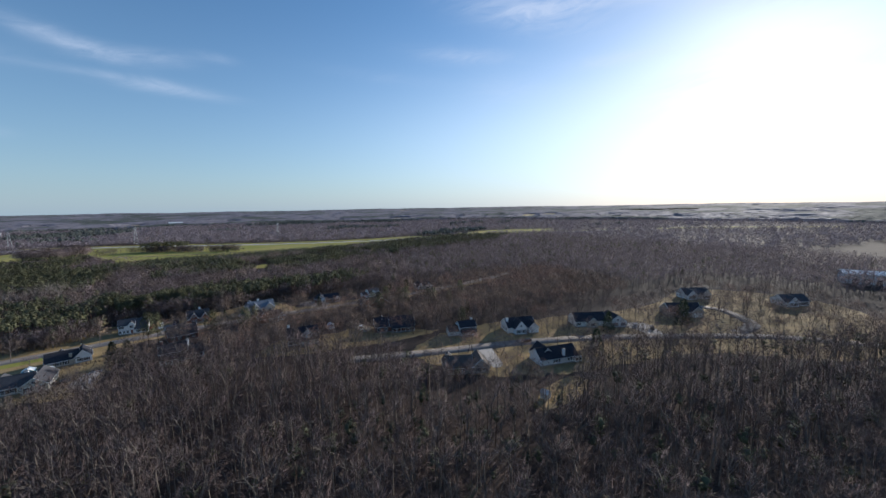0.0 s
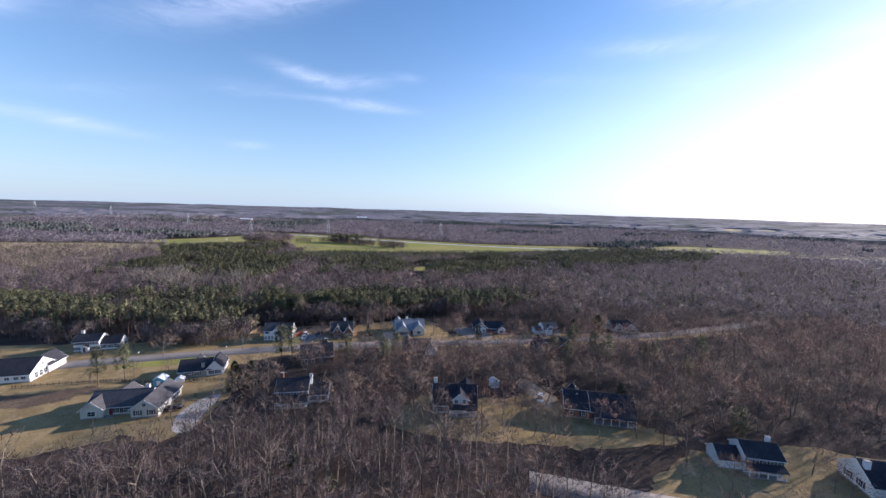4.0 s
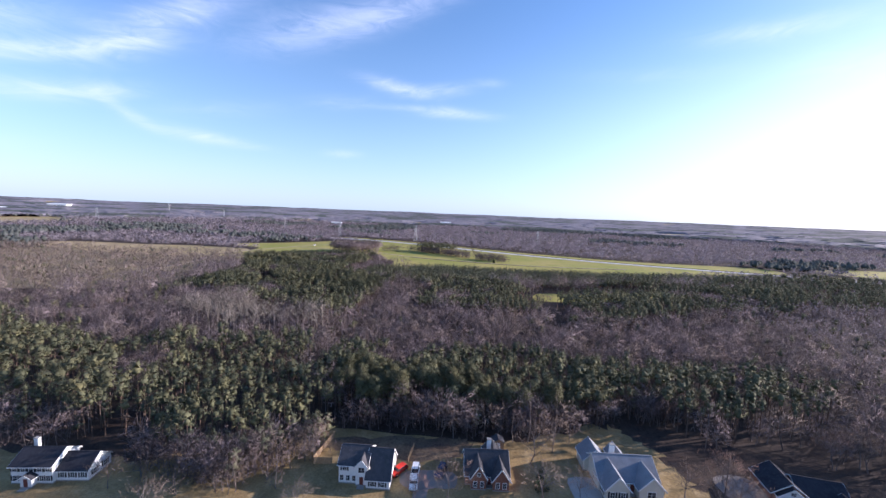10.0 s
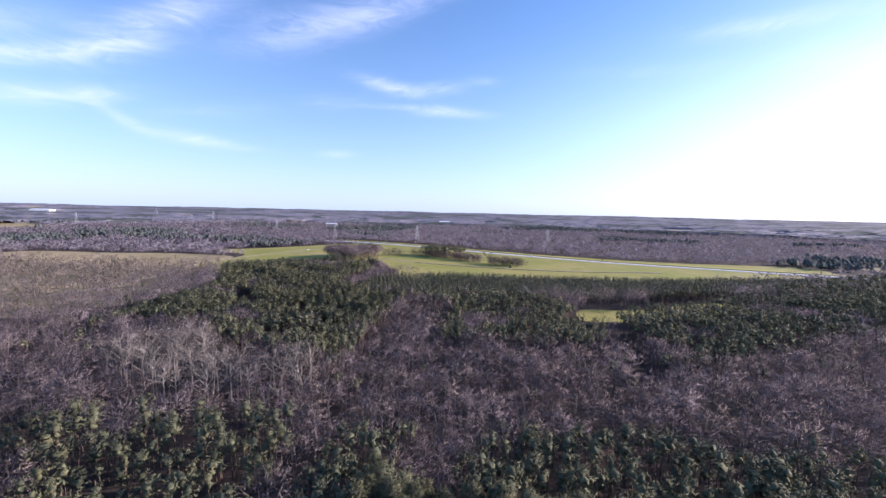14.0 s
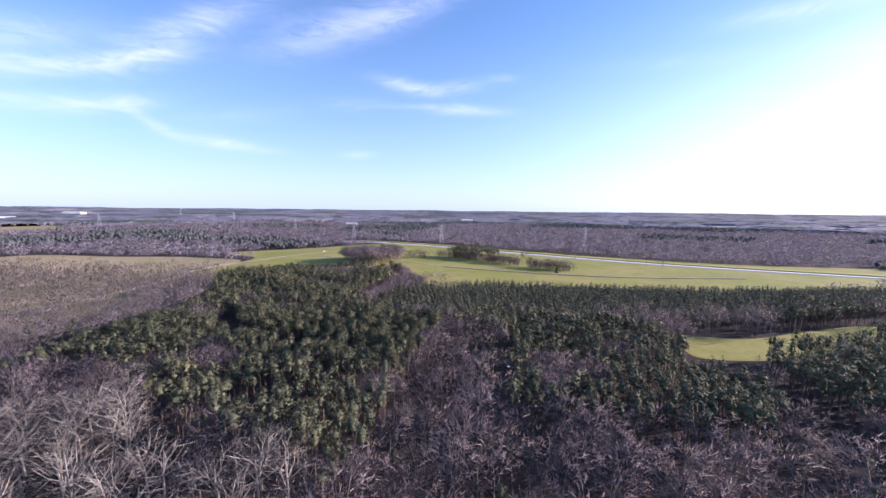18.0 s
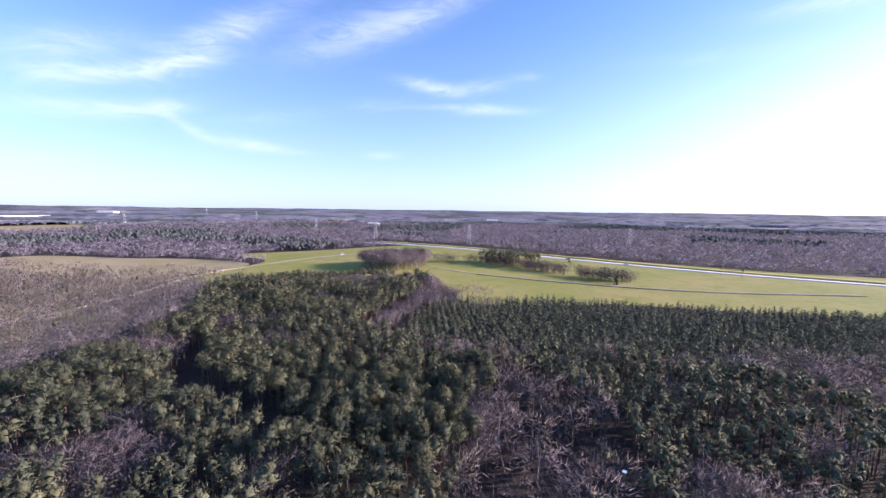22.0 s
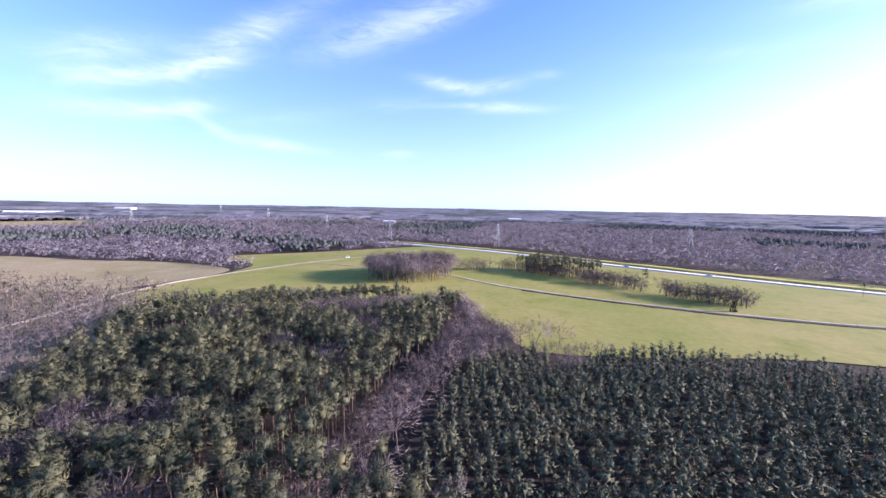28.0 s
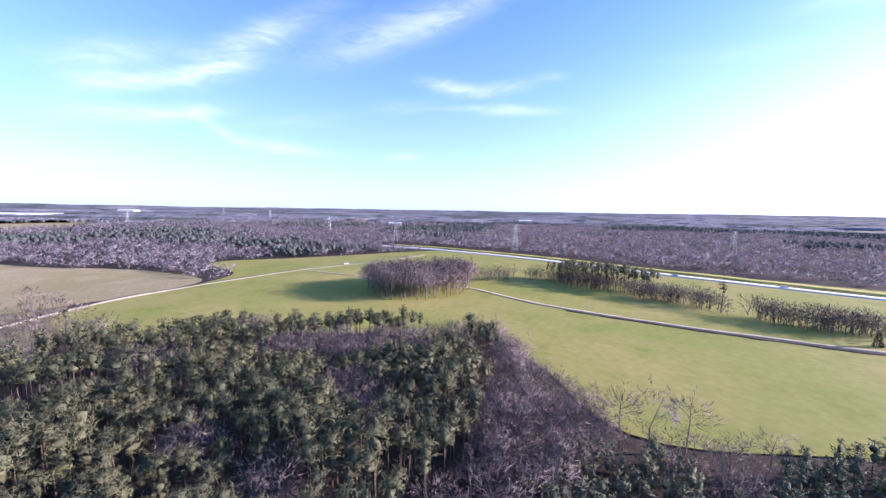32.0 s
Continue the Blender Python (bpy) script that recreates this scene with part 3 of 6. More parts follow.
def scatter(templates, x, y, scale, rng):
    """Joins many turned and scaled copies of the templates into one pair of arrays."""
    V, T, N, n = [], [], [], 0
    pick = rng.integers(0, len(templates), len(x))
    ang = rng.random(len(x)) * 2 * np.pi
    z = height(x, y)
    for k, (tv, tt, tn) in enumerate(templates):
        idx = np.where(pick == k)[0]
        if not len(idx):
            continue
        c, s = np.cos(ang[idx]), np.sin(ang[idx])
        sc = scale[idx]
        wide = sc * rng.uniform(0.82, 1.22, len(idx))
        v = np.empty((len(idx), len(tv), 3), np.float32)
        v[:, :, 0] = (c[:, None] * tv[:, 0] - s[:, None] * tv[:, 1]) * wide[:, None] + x[idx][:, None]
        v[:, :, 1] = (s[:, None] * tv[:, 0] + c[:, None] * tv[:, 1]) * wide[:, None] + y[idx][:, None]
        v[:, :, 2] = tv[:, 2] * sc[:, None] + z[idx][:, None]
        t = tt[None] + (np.arange(len(idx)) * len(tv))[:, None, None] + n
        V.append(v.reshape(-1, 3))
        T.append(t.reshape(-1, 3))
        if tn is not None:
            m = np.empty(v.shape, np.float32)
            m[:, :, 0] = c[:, None] * tn[:, 0] - s[:, None] * tn[:, 1]
            m[:, :, 1] = s[:, None] * tn[:, 0] + c[:, None] * tn[:, 1]
            m[:, :, 2] = tn[:, 2]
            N.append(m.reshape(-1, 3))
        n += len(idx) * len(tv)
    return np.vstack(V), np.vstack(T), np.vstack(N) if N else None


def grid_points(poly, step, rng, jitter=0.42, turn=0.0):
    poly = np.asarray(poly, float)
    mid = poly.mean(0)
    r = np.abs(poly - mid).max() * 1.5
    g = np.arange(-r, r, step)
    gx, gy = np.meshgrid(g, g)
    gx = gx.ravel() + rng.uniform(-jitter, jitter, gx.size) * step
    gy = gy.ravel() + rng.uniform(-jitter, jitter, gy.size) * step
    c, s = math.cos(turn), math.sin(turn)
    x, y = mid[0] + gx * c - gy * s, mid[1] + gx * s + gy * c
    ok = inside(poly, x, y)
    return x[ok], y[ok]


def near_line(line, x, y, d):
    c = smooth_loop(line, 4, closed=False)
    res = np.zeros(np.shape(x), bool)
    for a, b in zip(c[:-1], c[1:]):
        ab = b - a
        t = np.clip(((x - a[0]) * ab[0] + (y - a[1]) * ab[1]) / (ab @ ab), 0, 1)
        res |= np.hypot(x - a[0] - t * ab[0], y - a[1] - t * ab[1]) < d
    return res


# houses: centre and clear radius, so that no tree grows through a roof
HOUSE_SPOTS = [(-128, 93, 17), (-124, 118, 14), (-77, 80, 19), (-31, 82, 11), (16, 76, 10), (56, 74, 12), (-72, 98, 11), (-35, 110, 9), (-58, 136, 10), (-32, 141, 9),
               (-2, 146, 11), (37, 150, 14), (65, 148, 11), (108, 154, 10), (2, 121, 7), (60, 127, 10), (99, 7, 12), (65, 15, 12), (109, 41, 11), (84, 50, 10), (150, 29, 13),
               (248, 38, 13), (275, 0, 12), (204, 19, 12)]
CLEAR_YARDS = [[(-24, 296), (-10, 328), (20, 334), (8, 310), (-2, 296)], [(-260, 62), (-75, 55), (-62, 72), (-95, 105), (-260, 75)], [(-200, 88), (-120, 100), (-50, 124), (-60, 130), (-120, 112), (-200, 96)],
               [(-10, 158), (8, 174), (22, 166), (16, 152), (0, 150)], [(-80, 140), (-76, 149), (-40, 152), (-40, 143)],
               [(-166, 345), (-162, 345), (-160, 380), (-163, 412), (-167, 412), (-165, 380)],
               CLEARING]
PINE_BAND_W = [(-280, 150), (-197, 140), (-140, 131), (-110, 129), (-92, 127), (-80, 138), (-76, 150), (-90, 165), (-99, 166), (-98, 178), (-104, 190), (-112, 190), (-131, 187), (-163, 183), (-170, 168), (-197, 172), (-280, 190)]
PINE_BAND_E = [(-90, 164), (-74, 153), (-20, 160), (0, 168), (10, 184), (-8, 198), (-48, 198), (-90, 187)]
PINE_DARK_E = [(-10, 168), (8, 162), (35, 167), (60, 176), (80, 195), (45, 207), (10, 200), (-8, 186)]
PINE_MASS = [(-240, 300), (-238, 270), (-230, 236), (-225, 256), (-191, 250), (-152, 232), (-115, 228), (-108, 218), (-108, 250), (-112, 285), (-110, 318), (-112, 330), (-128, 345), (-156, 342), (-172, 346), (-174, 395), (-170, 412), (-172, 432),
             (-180, 447), (-206, 430), (-234, 420), (-238, 436), (-222, 446), (-206, 456), (-200, 463), (-212, 467), (-235, 456), (-267, 441), (-298, 406), (-285, 380), (-246, 340)]
PINE_MID = [(-78, 258), (-45, 258), (-14, 262), (-4, 290), (-6, 320), (-30, 345), (-80, 352), (-110, 345), (-112, 332), (-98, 322), (-78, 310), (-80, 296)]
PINE_RIM = [(-176, 447), (-188, 459), (-180, 463), (-169, 456)]
PLANTATION = [(-157, 352), (-112, 337), (-60, 347), (-8, 363), (60, 388), (160, 432), (240, 505), (160, 484), (60, 452), (-40, 438), (-97, 434), (-118, 425), (-128, 406), (-138, 420), (-147, 419), (-157, 410)]
PINE_NOTCH = [(1.5, 332), (14, 328), (87, 420), (112, 380), (44, 263), (28, 255), (8.6, 250), (-4, 243), (-2, 290)]
PINE_RIGHT = [(112, 380), (221, 398), (137, 303), (93, 298), (65, 273), (44, 263)]
GAPS = ([(-218, 317), (-201, 299), (-182, 290), (-157, 288)], [(0, 324), (1, 277), (-2, 242)])
PINE_EAST = [(90, 340), (180, 330), (330, 380), (420, 470), (300, 520), (180, 450)]
PALE_GROVE = [(-194, 214), (-178, 233), (-150, 230), (-127, 206), (-150, 197)]
PALE_GROVE_2 = [(-134, 222), (-124, 230), (-111, 221), (-113, 208), (-127, 211)]
FRONT_WOOD = [(-100, 10), (-84, 34), (-57, 44), (-42, 58), (-16, 62), (22, 50), (46, 26), (46, 8), (58, 2), (62, -8), (74, -10), (78, -22), (92, -22), (94, -6), (125, -8), (165, -30), (290, -72), (330, -60), (420, -120), (400, -150), (180, -120), (40, -62), (-60, -20), (-100, -10)]
YARD_WOOD = [(-45, 96), (-52, 76), (-20, 70), (30, 62), (75, 56), (140, 60), (220, 60), (230, 150), (110, 148), (30, 120), (-20, 116)]
LANE_YARDS = [(50, 22), (58, 50), (90, 58), (140, 54), (205, 44), (270, 54), (300, 0), (262, -50), (200, -46), (160, -16), (120, -6), (86, -4), (60, 6)]
STRIP = [(-174, 340), (-164, 340), (-163, 375), (-160, 402), (-146, 417), (-140, 421), (-116, 429), (-128, 407), (-140, 418), (-147, 431), (-158, 444), (-168, 458), (-174, 432), (-170, 412), (-174, 395)]
STRIP_HEAD = [(-172, 420), (-166, 398), (-154, 402), (-147, 416), (-148, 436), (-160, 444), (-170, 454)]
BARE_BAND = [(-234, 422), (-236, 436), (-222, 446), (-200, 458), (-178, 470), (-166, 458), (-168, 440), (-180, 449), (-206, 432)]
BARE_LINE = [(-268, 362), (-260, 384), (-253, 396), (-247, 409), (-241, 422)]
BRUSH = [(-340, 432), (-300, 410), (-268, 340), (-280, 230), (-330, 180), (-520, 200), (-600, 420), (-430, 436), (-385, 450)]
WOODS = [(-460, 110), (-260, 150), (-110, 150), (-80, 140), (30, 160), (110, 158), (225, 150), (232, 62), (300, 56), (330, -40), (420, -120), (520, 60), (480, 470), (300, 520), (200, 470), (60, 450), (-150, 430), (-170, 460), (-300, 420), (-340, 432), (-600, 420), (-620, 150)]
HEDGE = [(-215, 606), (-173, 630), (-140, 612), (-111, 588), (-90, 580), (-67, 557), (-47, 546), (-28, 549)]
GROVE = [(-276, 555), (-266, 528), (-246, 520), (-228, 524), (-214, 548), (-212, 568), (-224, 604), (-244, 596), (-262, 580)]
PINE_CLUMP = [(-172, 632), (-158, 612), (-128, 600), (-106, 592), (-98, 606), (-120, 628), (-152, 648)]
EAST_YARDS = [(18, 126), (70, 130), (120, 138), (178, 152), (200, 176), (110, 172), (52, 166), (26, 158), (14, 140)]
ROADS = (STREET, LANE, GRAVEL_LANE, TRACK)


def build_woods():
    rng = np.random.default_rng(5)
    pines = [pine_tree(s, 12.5, 1.85, 0.66, 13, 8, 0.2) for s in range(10)]
    young = [pine_tree(20 + s, 7.4, 1.75, 0.36, 15, 8, 0.19, 0.75) for s in range(8)]
    front = [bare_tree(80 + s, 15, 2.7, 7, 20, 230, 0.08, 3, 0.03, 0.5, 0.75) for s in range(8)]
    bare = [bare_tree(s, 12.5, 4.6, 8, 24, 300, 0.11, 3, 0.04, 0.34, 0.7, 0.25) for s in range(8)]
    bare_far = [bare_tree(s, 12.5, 4.8, 3, 4, 80, 0.24, 3, 0.04, 0.34, 0.6, 0.25) for s in range(6)]
    pale = [bare_tree(50 + s, 16.5, 5.2, 11, 60, 330, 0.065, 5, 0.03, 0.4, 1.0, 0.35) for s in range(5)]
    shrub = [bare_tree(70 + s, 5, 2.6, 5, 10, 90, 0.10, 3, 0.05, 0.06) for s in range(5)]
    taken = {k: [] for k in ("pine", "young", "bare", "pale", "shrub", "under", "front")}

    def keep(x, y, avoid=(), roads=3.5):
        ok = np.ones(len(x), bool)
        for hx, hy, r in HOUSE_SPOTS:
            ok &= np.hypot(x - hx, y - hy) > r
        for c in CLEAR_YARDS:
            ok &= ~inside(c, x, y)
        for line in ROADS:
            ok &= ~near_line(line, x, y, 4.5)
        for line in GAPS + (BARE_LINE,):
            ok &= ~near_line(line, x, y, 4.0)
        for a in avoid:
            ok &= ~inside(a, x, y)
        return x[ok], y[ok]

    every_pine = (PINE_BAND_W, PINE_BAND_E, PINE_DARK_E, PINE_MASS, PINE_MID, PINE_NOTCH, PINE_RIGHT, PLANTATION, PINE_RIM)
    for poly, step in ((PINE_BAND_W, 3.3), (PINE_BAND_E, 2.9), (PINE_DARK_E, 3.3), (PINE_MASS, 3.2), (PINE_MID, 3.2), (PINE_NOTCH, 3.3), (PINE_RIGHT, 3.9), (PINE_EAST, 4.6), (PINE_RIM, 3.2)):
        x, y = keep(*grid_points(poly, step, rng))
        gone = rng.random(len(x)) < 0.05
        taken["shrub"].append((x[gone], y[gone], rng.uniform(0.8, 1.4, gone.sum())))
        x, y = x[~gone], y[~gone]
        gone = np.array([noise.noise((u / 15, w / 15, 4.4)) for u, w in zip(x, y)]) > 0.42
        taken["bare"].append((x[gone], y[gone], rng.uniform(0.7, 1.0, gone.sum())))
        x, y = x[~gone], y[~gone]
        ok = np.array([noise.noise((u / 9, w / 9, 6.1)) for u, w in zip(x, y)]) > -0.46
        x, y = x[ok], y[ok]
        sc = rng.uniform(0.8, 1.08, len(x)) * (1 + 0.22 * np.array([noise.noise((u / 22, w / 22, 9.2)) for u, w in zip(x, y)]))
        taken["pine"].append((x, y, sc))
    x, y = keep(*grid_points(PLANTATION, 3.1, rng, 0.22, 0.35))
    ok = rng.random(len(x)) > 0.04
    taken["young"].append((x[ok], y[ok], rng.uniform(0.85, 1.15, ok.sum())))
    for poly in (PALE_GROVE, PALE_GROVE_2):
        x, y = grid_points(poly, 6.4, rng)
        taken["pale"].append((x, y, rng.uniform(0.8, 1.1, len(x))))
    x, y = keep(*grid_points(WOODS, 5.8, rng), avoid=every_pine + (PINE_EAST, PALE_GROVE, PALE_GROVE_2, BRUSH, STRIP, BARE_BAND))
    ok = ~((x > -130) & (x < 260) & (y > 424))
    x, y = x[ok], y[ok]
    ever = rng.random(len(x)) < np.where(x < -200, 0.16, np.where((x > 60) & (y > 170), 0.24, 0.07))
    taken["pine"].append((x[ever], y[ever], rng.uniform(0.6, 0.95, ever.sum())))
    x, y = x[~ever], y[~ever]
    taken["bare"].append((x, y, rng.uniform(0.65, 1.25, len(x))))
    x, y = keep(*grid_points([(-200, 176), (-100, 186), (20, 190), (110, 158), (225, 150), (232, 90), (260, 90), (300, 200), (120, 240), (-60, 255), (-200, 230)], 6.5, rng), avoid=every_pine)
    taken["under"].append((x, y, rng.uniform(0.7, 1.5, len(x))))
    rim = smooth_loop([(-280, 142), (-197, 134), (-140, 126), (-110, 124), (-90, 122), (-78, 134), (-66, 150), (-30, 156), (4, 168), (22, 176)], 16, closed=False)
    for _ in range(3):
        x, y = keep(rim[:, 0] + rng.normal(0, 2.5, len(rim)), rim[:, 1] + rng.normal(2, 2.5, len(rim)))
        taken["under"].append((x, y, rng.uniform(0.6, 1.6, len(x))))
    x, y = keep(rim[:, 0] + rng.normal(0, 2.5, len(rim)), rim[:, 1] + rng.normal(3, 2.5, len(rim)))
    taken["bare"].append((x, y, rng.uniform(0.5, 0.85, len(x))))
    taken["young"].append((x[::2] + 2, y[::2] + 3, rng.uniform(0.8, 1.35, len(x[::2]))))
    taken["young"].append((x[1::2] - 1, y[1::2] + 5, rng.uniform(0.9, 1.4, len(x[1::2]))))
    x, y = keep(*grid_points(FRONT_WOOD, 4.0, rng))
    ever = rng.random(len(x)) < np.where(x > 40, 0.3, np.where(y < -2, 0.3, 0.02))
    taken["pine"].append((x[ever], y[ever], rng.uniform(0.6, 0.95, ever.sum())))
    taken["front"].append((x[~ever], y[~ever], rng.uniform(0.75, 1.05, (~ever).sum())))
    for poly, step, lo, hi in ((STRIP, 3.4, 0.4, 0.68), (BARE_BAND, 3.2, 0.75, 1.0), (STRIP_HEAD, 3.2, 0.55, 0.82), (GROVE, 3.9, 1.1, 1.5)):
        x, y = grid_points(poly, step, rng)
        taken["bare"].append((x, y, rng.uniform(lo, hi, len(x))))
    strip = smooth_loop(BARE_LINE, 12, closed=False)
    taken["bare"].append((strip[:, 0] + rng.normal(0, 1.5, len(strip)), strip[:, 1] + rng.normal(0, 1.5, len(strip)), rng.uniform(0.4, 0.75, len(strip))))
    x, y = keep(*grid_points(BRUSH, 5.2, rng), avoid=every_pine + (TAN, SANDY))
    ok = rng.random(len(x)) < np.clip(0.72 + 0.9 * np.array([noise.noise((u / 45, w / 30, 2.2)) for u, w in zip(x, y)]), 0.2, 1)
    x, y = x[ok], y[ok]
    ever = rng.random(len(x)) < 0.09
    taken["pine"].append((x[ever], y[ever], rng.uniform(0.45, 0.85, ever.sum())))
    x, y = x[~ever], y[~ever]
    big = rng.random(len(x)) < 0.62
    taken["bare"].append((x[big], y[big], rng.uniform(0.7, 1.2, big.sum())))
    taken["shrub"].append((x[~big], y[~big], rng.uniform(0.7, 1.6, (~big).sum())))
    x, y = grid_points(PINE_CLUMP, 4.4, rng)
    taken["pine"].append((x, y, rng.uniform(1.0, 1.4, len(x))))
    taken["under"].append((x + 2, y - 1.5, rng.uniform(1.2, 2.2, len(x))))
    taken["pine"].append((np.array([-76.0, -74, 60, 75]), np.array([578.0, 582, 612, 608]), np.array([1.2, 0.9, 0.9, 0.8])))
    hedge = smooth_loop(HEDGE, 55, closed=False)
    x, y = hedge[:, 0] + rng.normal(0, 4, len(hedge)), hedge[:, 1] + rng.normal(0, 4, len(hedge))
    gap = np.sin(x / 9) + np.sin(x / 3.7) > -0.9
    taken["under"].append((x[gap], y[gap], rng.uniform(1.0, 2.6, gap.sum())))
    ditch = smooth_loop(TRACK[3:8], 30, closed=False)
    ditch = ditch[rng.random(len(ditch)) < 0.5]
    taken["shrub"].append((ditch[:, 0] + rng.normal(0, 1, len(ditch)), ditch[:, 1] - 4 + rng.normal(0, 0.8, len(ditch)), rng.uniform(0.15, 0.45, len(ditch))))
    lane = smooth_loop(GRAVEL_LANE[:6], 9, closed=False)
    for off, lo, hi in ((-8, 1.0, 2.0), (9, 0.9, 1.9), (-14, 0.8, 1.8), (17, 0.8, 1.8)):
        x, y = lane[:, 0] + rng.normal(off, 2.5, len(lane)), lane[:, 1] + rng.normal(0, 3, len(lane))
        ok = (y < 425) & (rng.random(len(x)) < 0.8)
        taken["shrub"].append((x[ok], y[ok], rng.uniform(lo, hi, ok.sum())))
    taken["pine"].append((np.array([-402.0, -408, -398, -413, -404]), np.array([392.0, 396, 400, 389, 404]), np.array([0.9, 1.0, 0.8, 0.85, 0.9])))

    def joined(kind):
        return [np.concatenate(c) for c in zip(*taken[kind])]

    # the pines that the flight passes nearest, and yard trees, stand as trees of their own
    px, py, ps = joined("pine")
    near = np.where((px > -172) & (px < -112) & (py > 286) & (py < 345))[0][:150]
    near = np.concatenate([near, np.where((px > -78) & (px < -8) & (py > 150) & (py < 178))[0][:100]])
    hero = [pine_tree(s, 12.5, 2.1, 0.6, 44, 24, 0.1, 1.0, True) for s in range(5)]
    hero_mesh = [(mesh_np("trunk", *w, M_PINEBARK), crown_mesh(c, M_NEEDLE)) for w, c in hero]
    for k in near:
        tree(px[k], py[k], ps[k], hero_mesh[k % 5], "pine_tree", "mature loblolly pine with a dense green crown", "tree", "pines of the wood", rng)
    rest = np.ones(len(px), bool)
    rest[near] = False
    close = rest & (px > -275) & (px < -105) & (py > 270) & (py < 470)
    lush = [pine_tree(60 + s, 12.5, 2.0, 0.65, 22, 13, 0.13) for s in range(10)]
    stuff("pine_woods", lush, px[close], py[close], ps[close], M_PINEBARK, M_NEEDLE, rng, "dense wood of mature green pines by the fields")
    rest &= ~close
    stuff("pine_woods", pines, px[rest], py[rest], ps[rest], M_PINEBARK, M_NEEDLE, rng, "dense wood of mature green pines")
    stuff("pine_plantation", young, *joined("young"), M_PINEBARK, M_YOUNG, rng, "young pine plantation standing in rows")
    bx, by, bs = joined("bare")
    off = (bx > 110) | (bx < -300)
    hue = rng.random(len(bx))
    for lo, hi, twig, lab in ((0, 0.5, M_TWIG, "leafless winter hardwoods with mauve-grey twigs"), (0.5, 0.8, M_TWIGDARK, "leafless winter hardwoods with dark brown twigs"), (0.8, 1.01, M_TWIGTAN, "leafless winter hardwoods with tan twigs")):
        k = ~off & (hue >= lo) & (hue < hi)
        stuff("bare_woods", bare, bx[k], by[k], bs[k], M_BARK, twig, rng, lab)
    fx, fy, fs = joined("front")
    stuff("bare_woods", front, fx[::2], fy[::2], fs[::2], M_TALLBARK, M_FRONTTWIG, rng, "tall slender leafless trees with brown twigs")
    stuff("bare_woods", front, fx[1::2], fy[1::2], fs[1::2], M_TALLBARK, M_TWIGDARK, rng, "tall slender leafless trees with mauve twigs")
    east, west = bx > 110, bx < -300
    stuff("bare_woods", bare_far, bx[east], by[east], bs[east], M_BARK, M_SLATETWIG, rng, "leafless grey winter woods farther off")
    stuff("bare_woods", bare_far, bx[west], by[west], bs[west], M_BARK, M_TWIGTAN, rng, "leafless tan-brown trees of the brushland")
    x, y, sc = joined("pale")
    tall = [pine_tree(40 + s, 16, 3.0, 0.3, 50, 16, 0.17, 1.2, True) for s in range(3)]
    tall_mesh = [(mesh_np("trunk", *w, M_PINEBARK), crown_mesh(c, M_NEEDLE)) for w, c in tall]
    pale_mesh = [(mesh_np("trunk", *w, M_PALEBARK), crown_mesh(c, M_PALETWIG)) for w, c in pale]
    for k in range(len(x)):
        tree(x[k], y[k], sc[k], pale_mesh[k % 5], "sycamore_tree", "tall leafless sycamore with pale bark", "tree", "pale grove of sycamores", rng)
    stuff("shrubs", shrub, *joined("shrub"), M_BARK, M_TWIGTAN, rng, "leafless brown shrubs and saplings")
    stuff("shrubs", shrub, *joined("under"), M_BARK, M_TWIGDARK, rng, "leafless brown undergrowth along the wood")
    # yards
    x, y = keep(*grid_points(YARD_WOOD, 5.8, rng))
    yard = [bare_tree(100 + s, 12, 5.2, 10, 50, 600, 0.06, 5, 0.05, 0.28, 0.8, 0.4) for s in range(4)]
    yard_mesh = [(mesh_np("trunk", *w, M_BARK), crown_mesh(c, M_REDTWIG if i == 1 else M_YARDTWIG)) for i, (w, c) in enumerate(yard)]
    near = (np.arange(len(x)) % 2 == 0) & (np.cumsum(np.arange(len(x)) % 2 == 0) < 150)
    for k in np.where(near)[0]:
        tree(x[k], y[k], rng.uniform(0.7, 1.15), yard_mesh[k % 4], "bare_tree", "leafless hardwood with reddish-brown twigs" if k % 4 == 1 else "leafless grey-brown hardwood on a lawn", "tree", "yard trees", rng)
    light = [bare_tree(130 + q, 12, 4.8, 8, 26, 320, 0.08, 3, 0.05, 0.28, 0.7, 0.4) for q in range(5)]
    rest = ~near
    for q, twig, lab in ((0, M_REDTWIG, "leafless reddish-brown trees between the houses"), (1, M_YARDTWIG, "leafless grey-brown trees between the houses")):
        k = np.where(rest)[0][q::2]
        stuff("yard_woods", light, x[k], y[k], rng.uniform(0.6, 1.1, len(k)), M_BARK, twig, rng, lab)
    x, y = keep(*grid_points(LANE_YARDS, 6.4, rng))
    for k in range(0, len(x), 2):
        tree(x[k], y[k], rng.uniform(0.5, 0.95), yard_mesh[k // 2 % 4], "bare_tree", "leafless grey-brown hardwood on a lawn", "tree", "yard trees", rng)
    stuff("yard_woods", light, x[1::2], y[1::2], rng.uniform(0.6, 1.0, len(x[1::2])), M_BARK, M_TWIGDARK, rng, "leafless brown trees along the lane")
    x, y = keep(*grid_points(EAST_YARDS, 6.8, rng))
    for k in range(len(x)):
        tree(x[k], y[k], rng.uniform(0.5, 0.95), yard_mesh[k % 4], "bare_tree", "leafless grey-brown hardwood beside a house", "tree", "yard trees", rng)
    for tx, ty, sc in YARD_TREES:
        tree(tx, ty, sc, yard_mesh[int(abs(tx * 7)) % 4], "bare_tree", "leafless grey-brown hardwood on a lawn", "tree", "yard trees", rng)
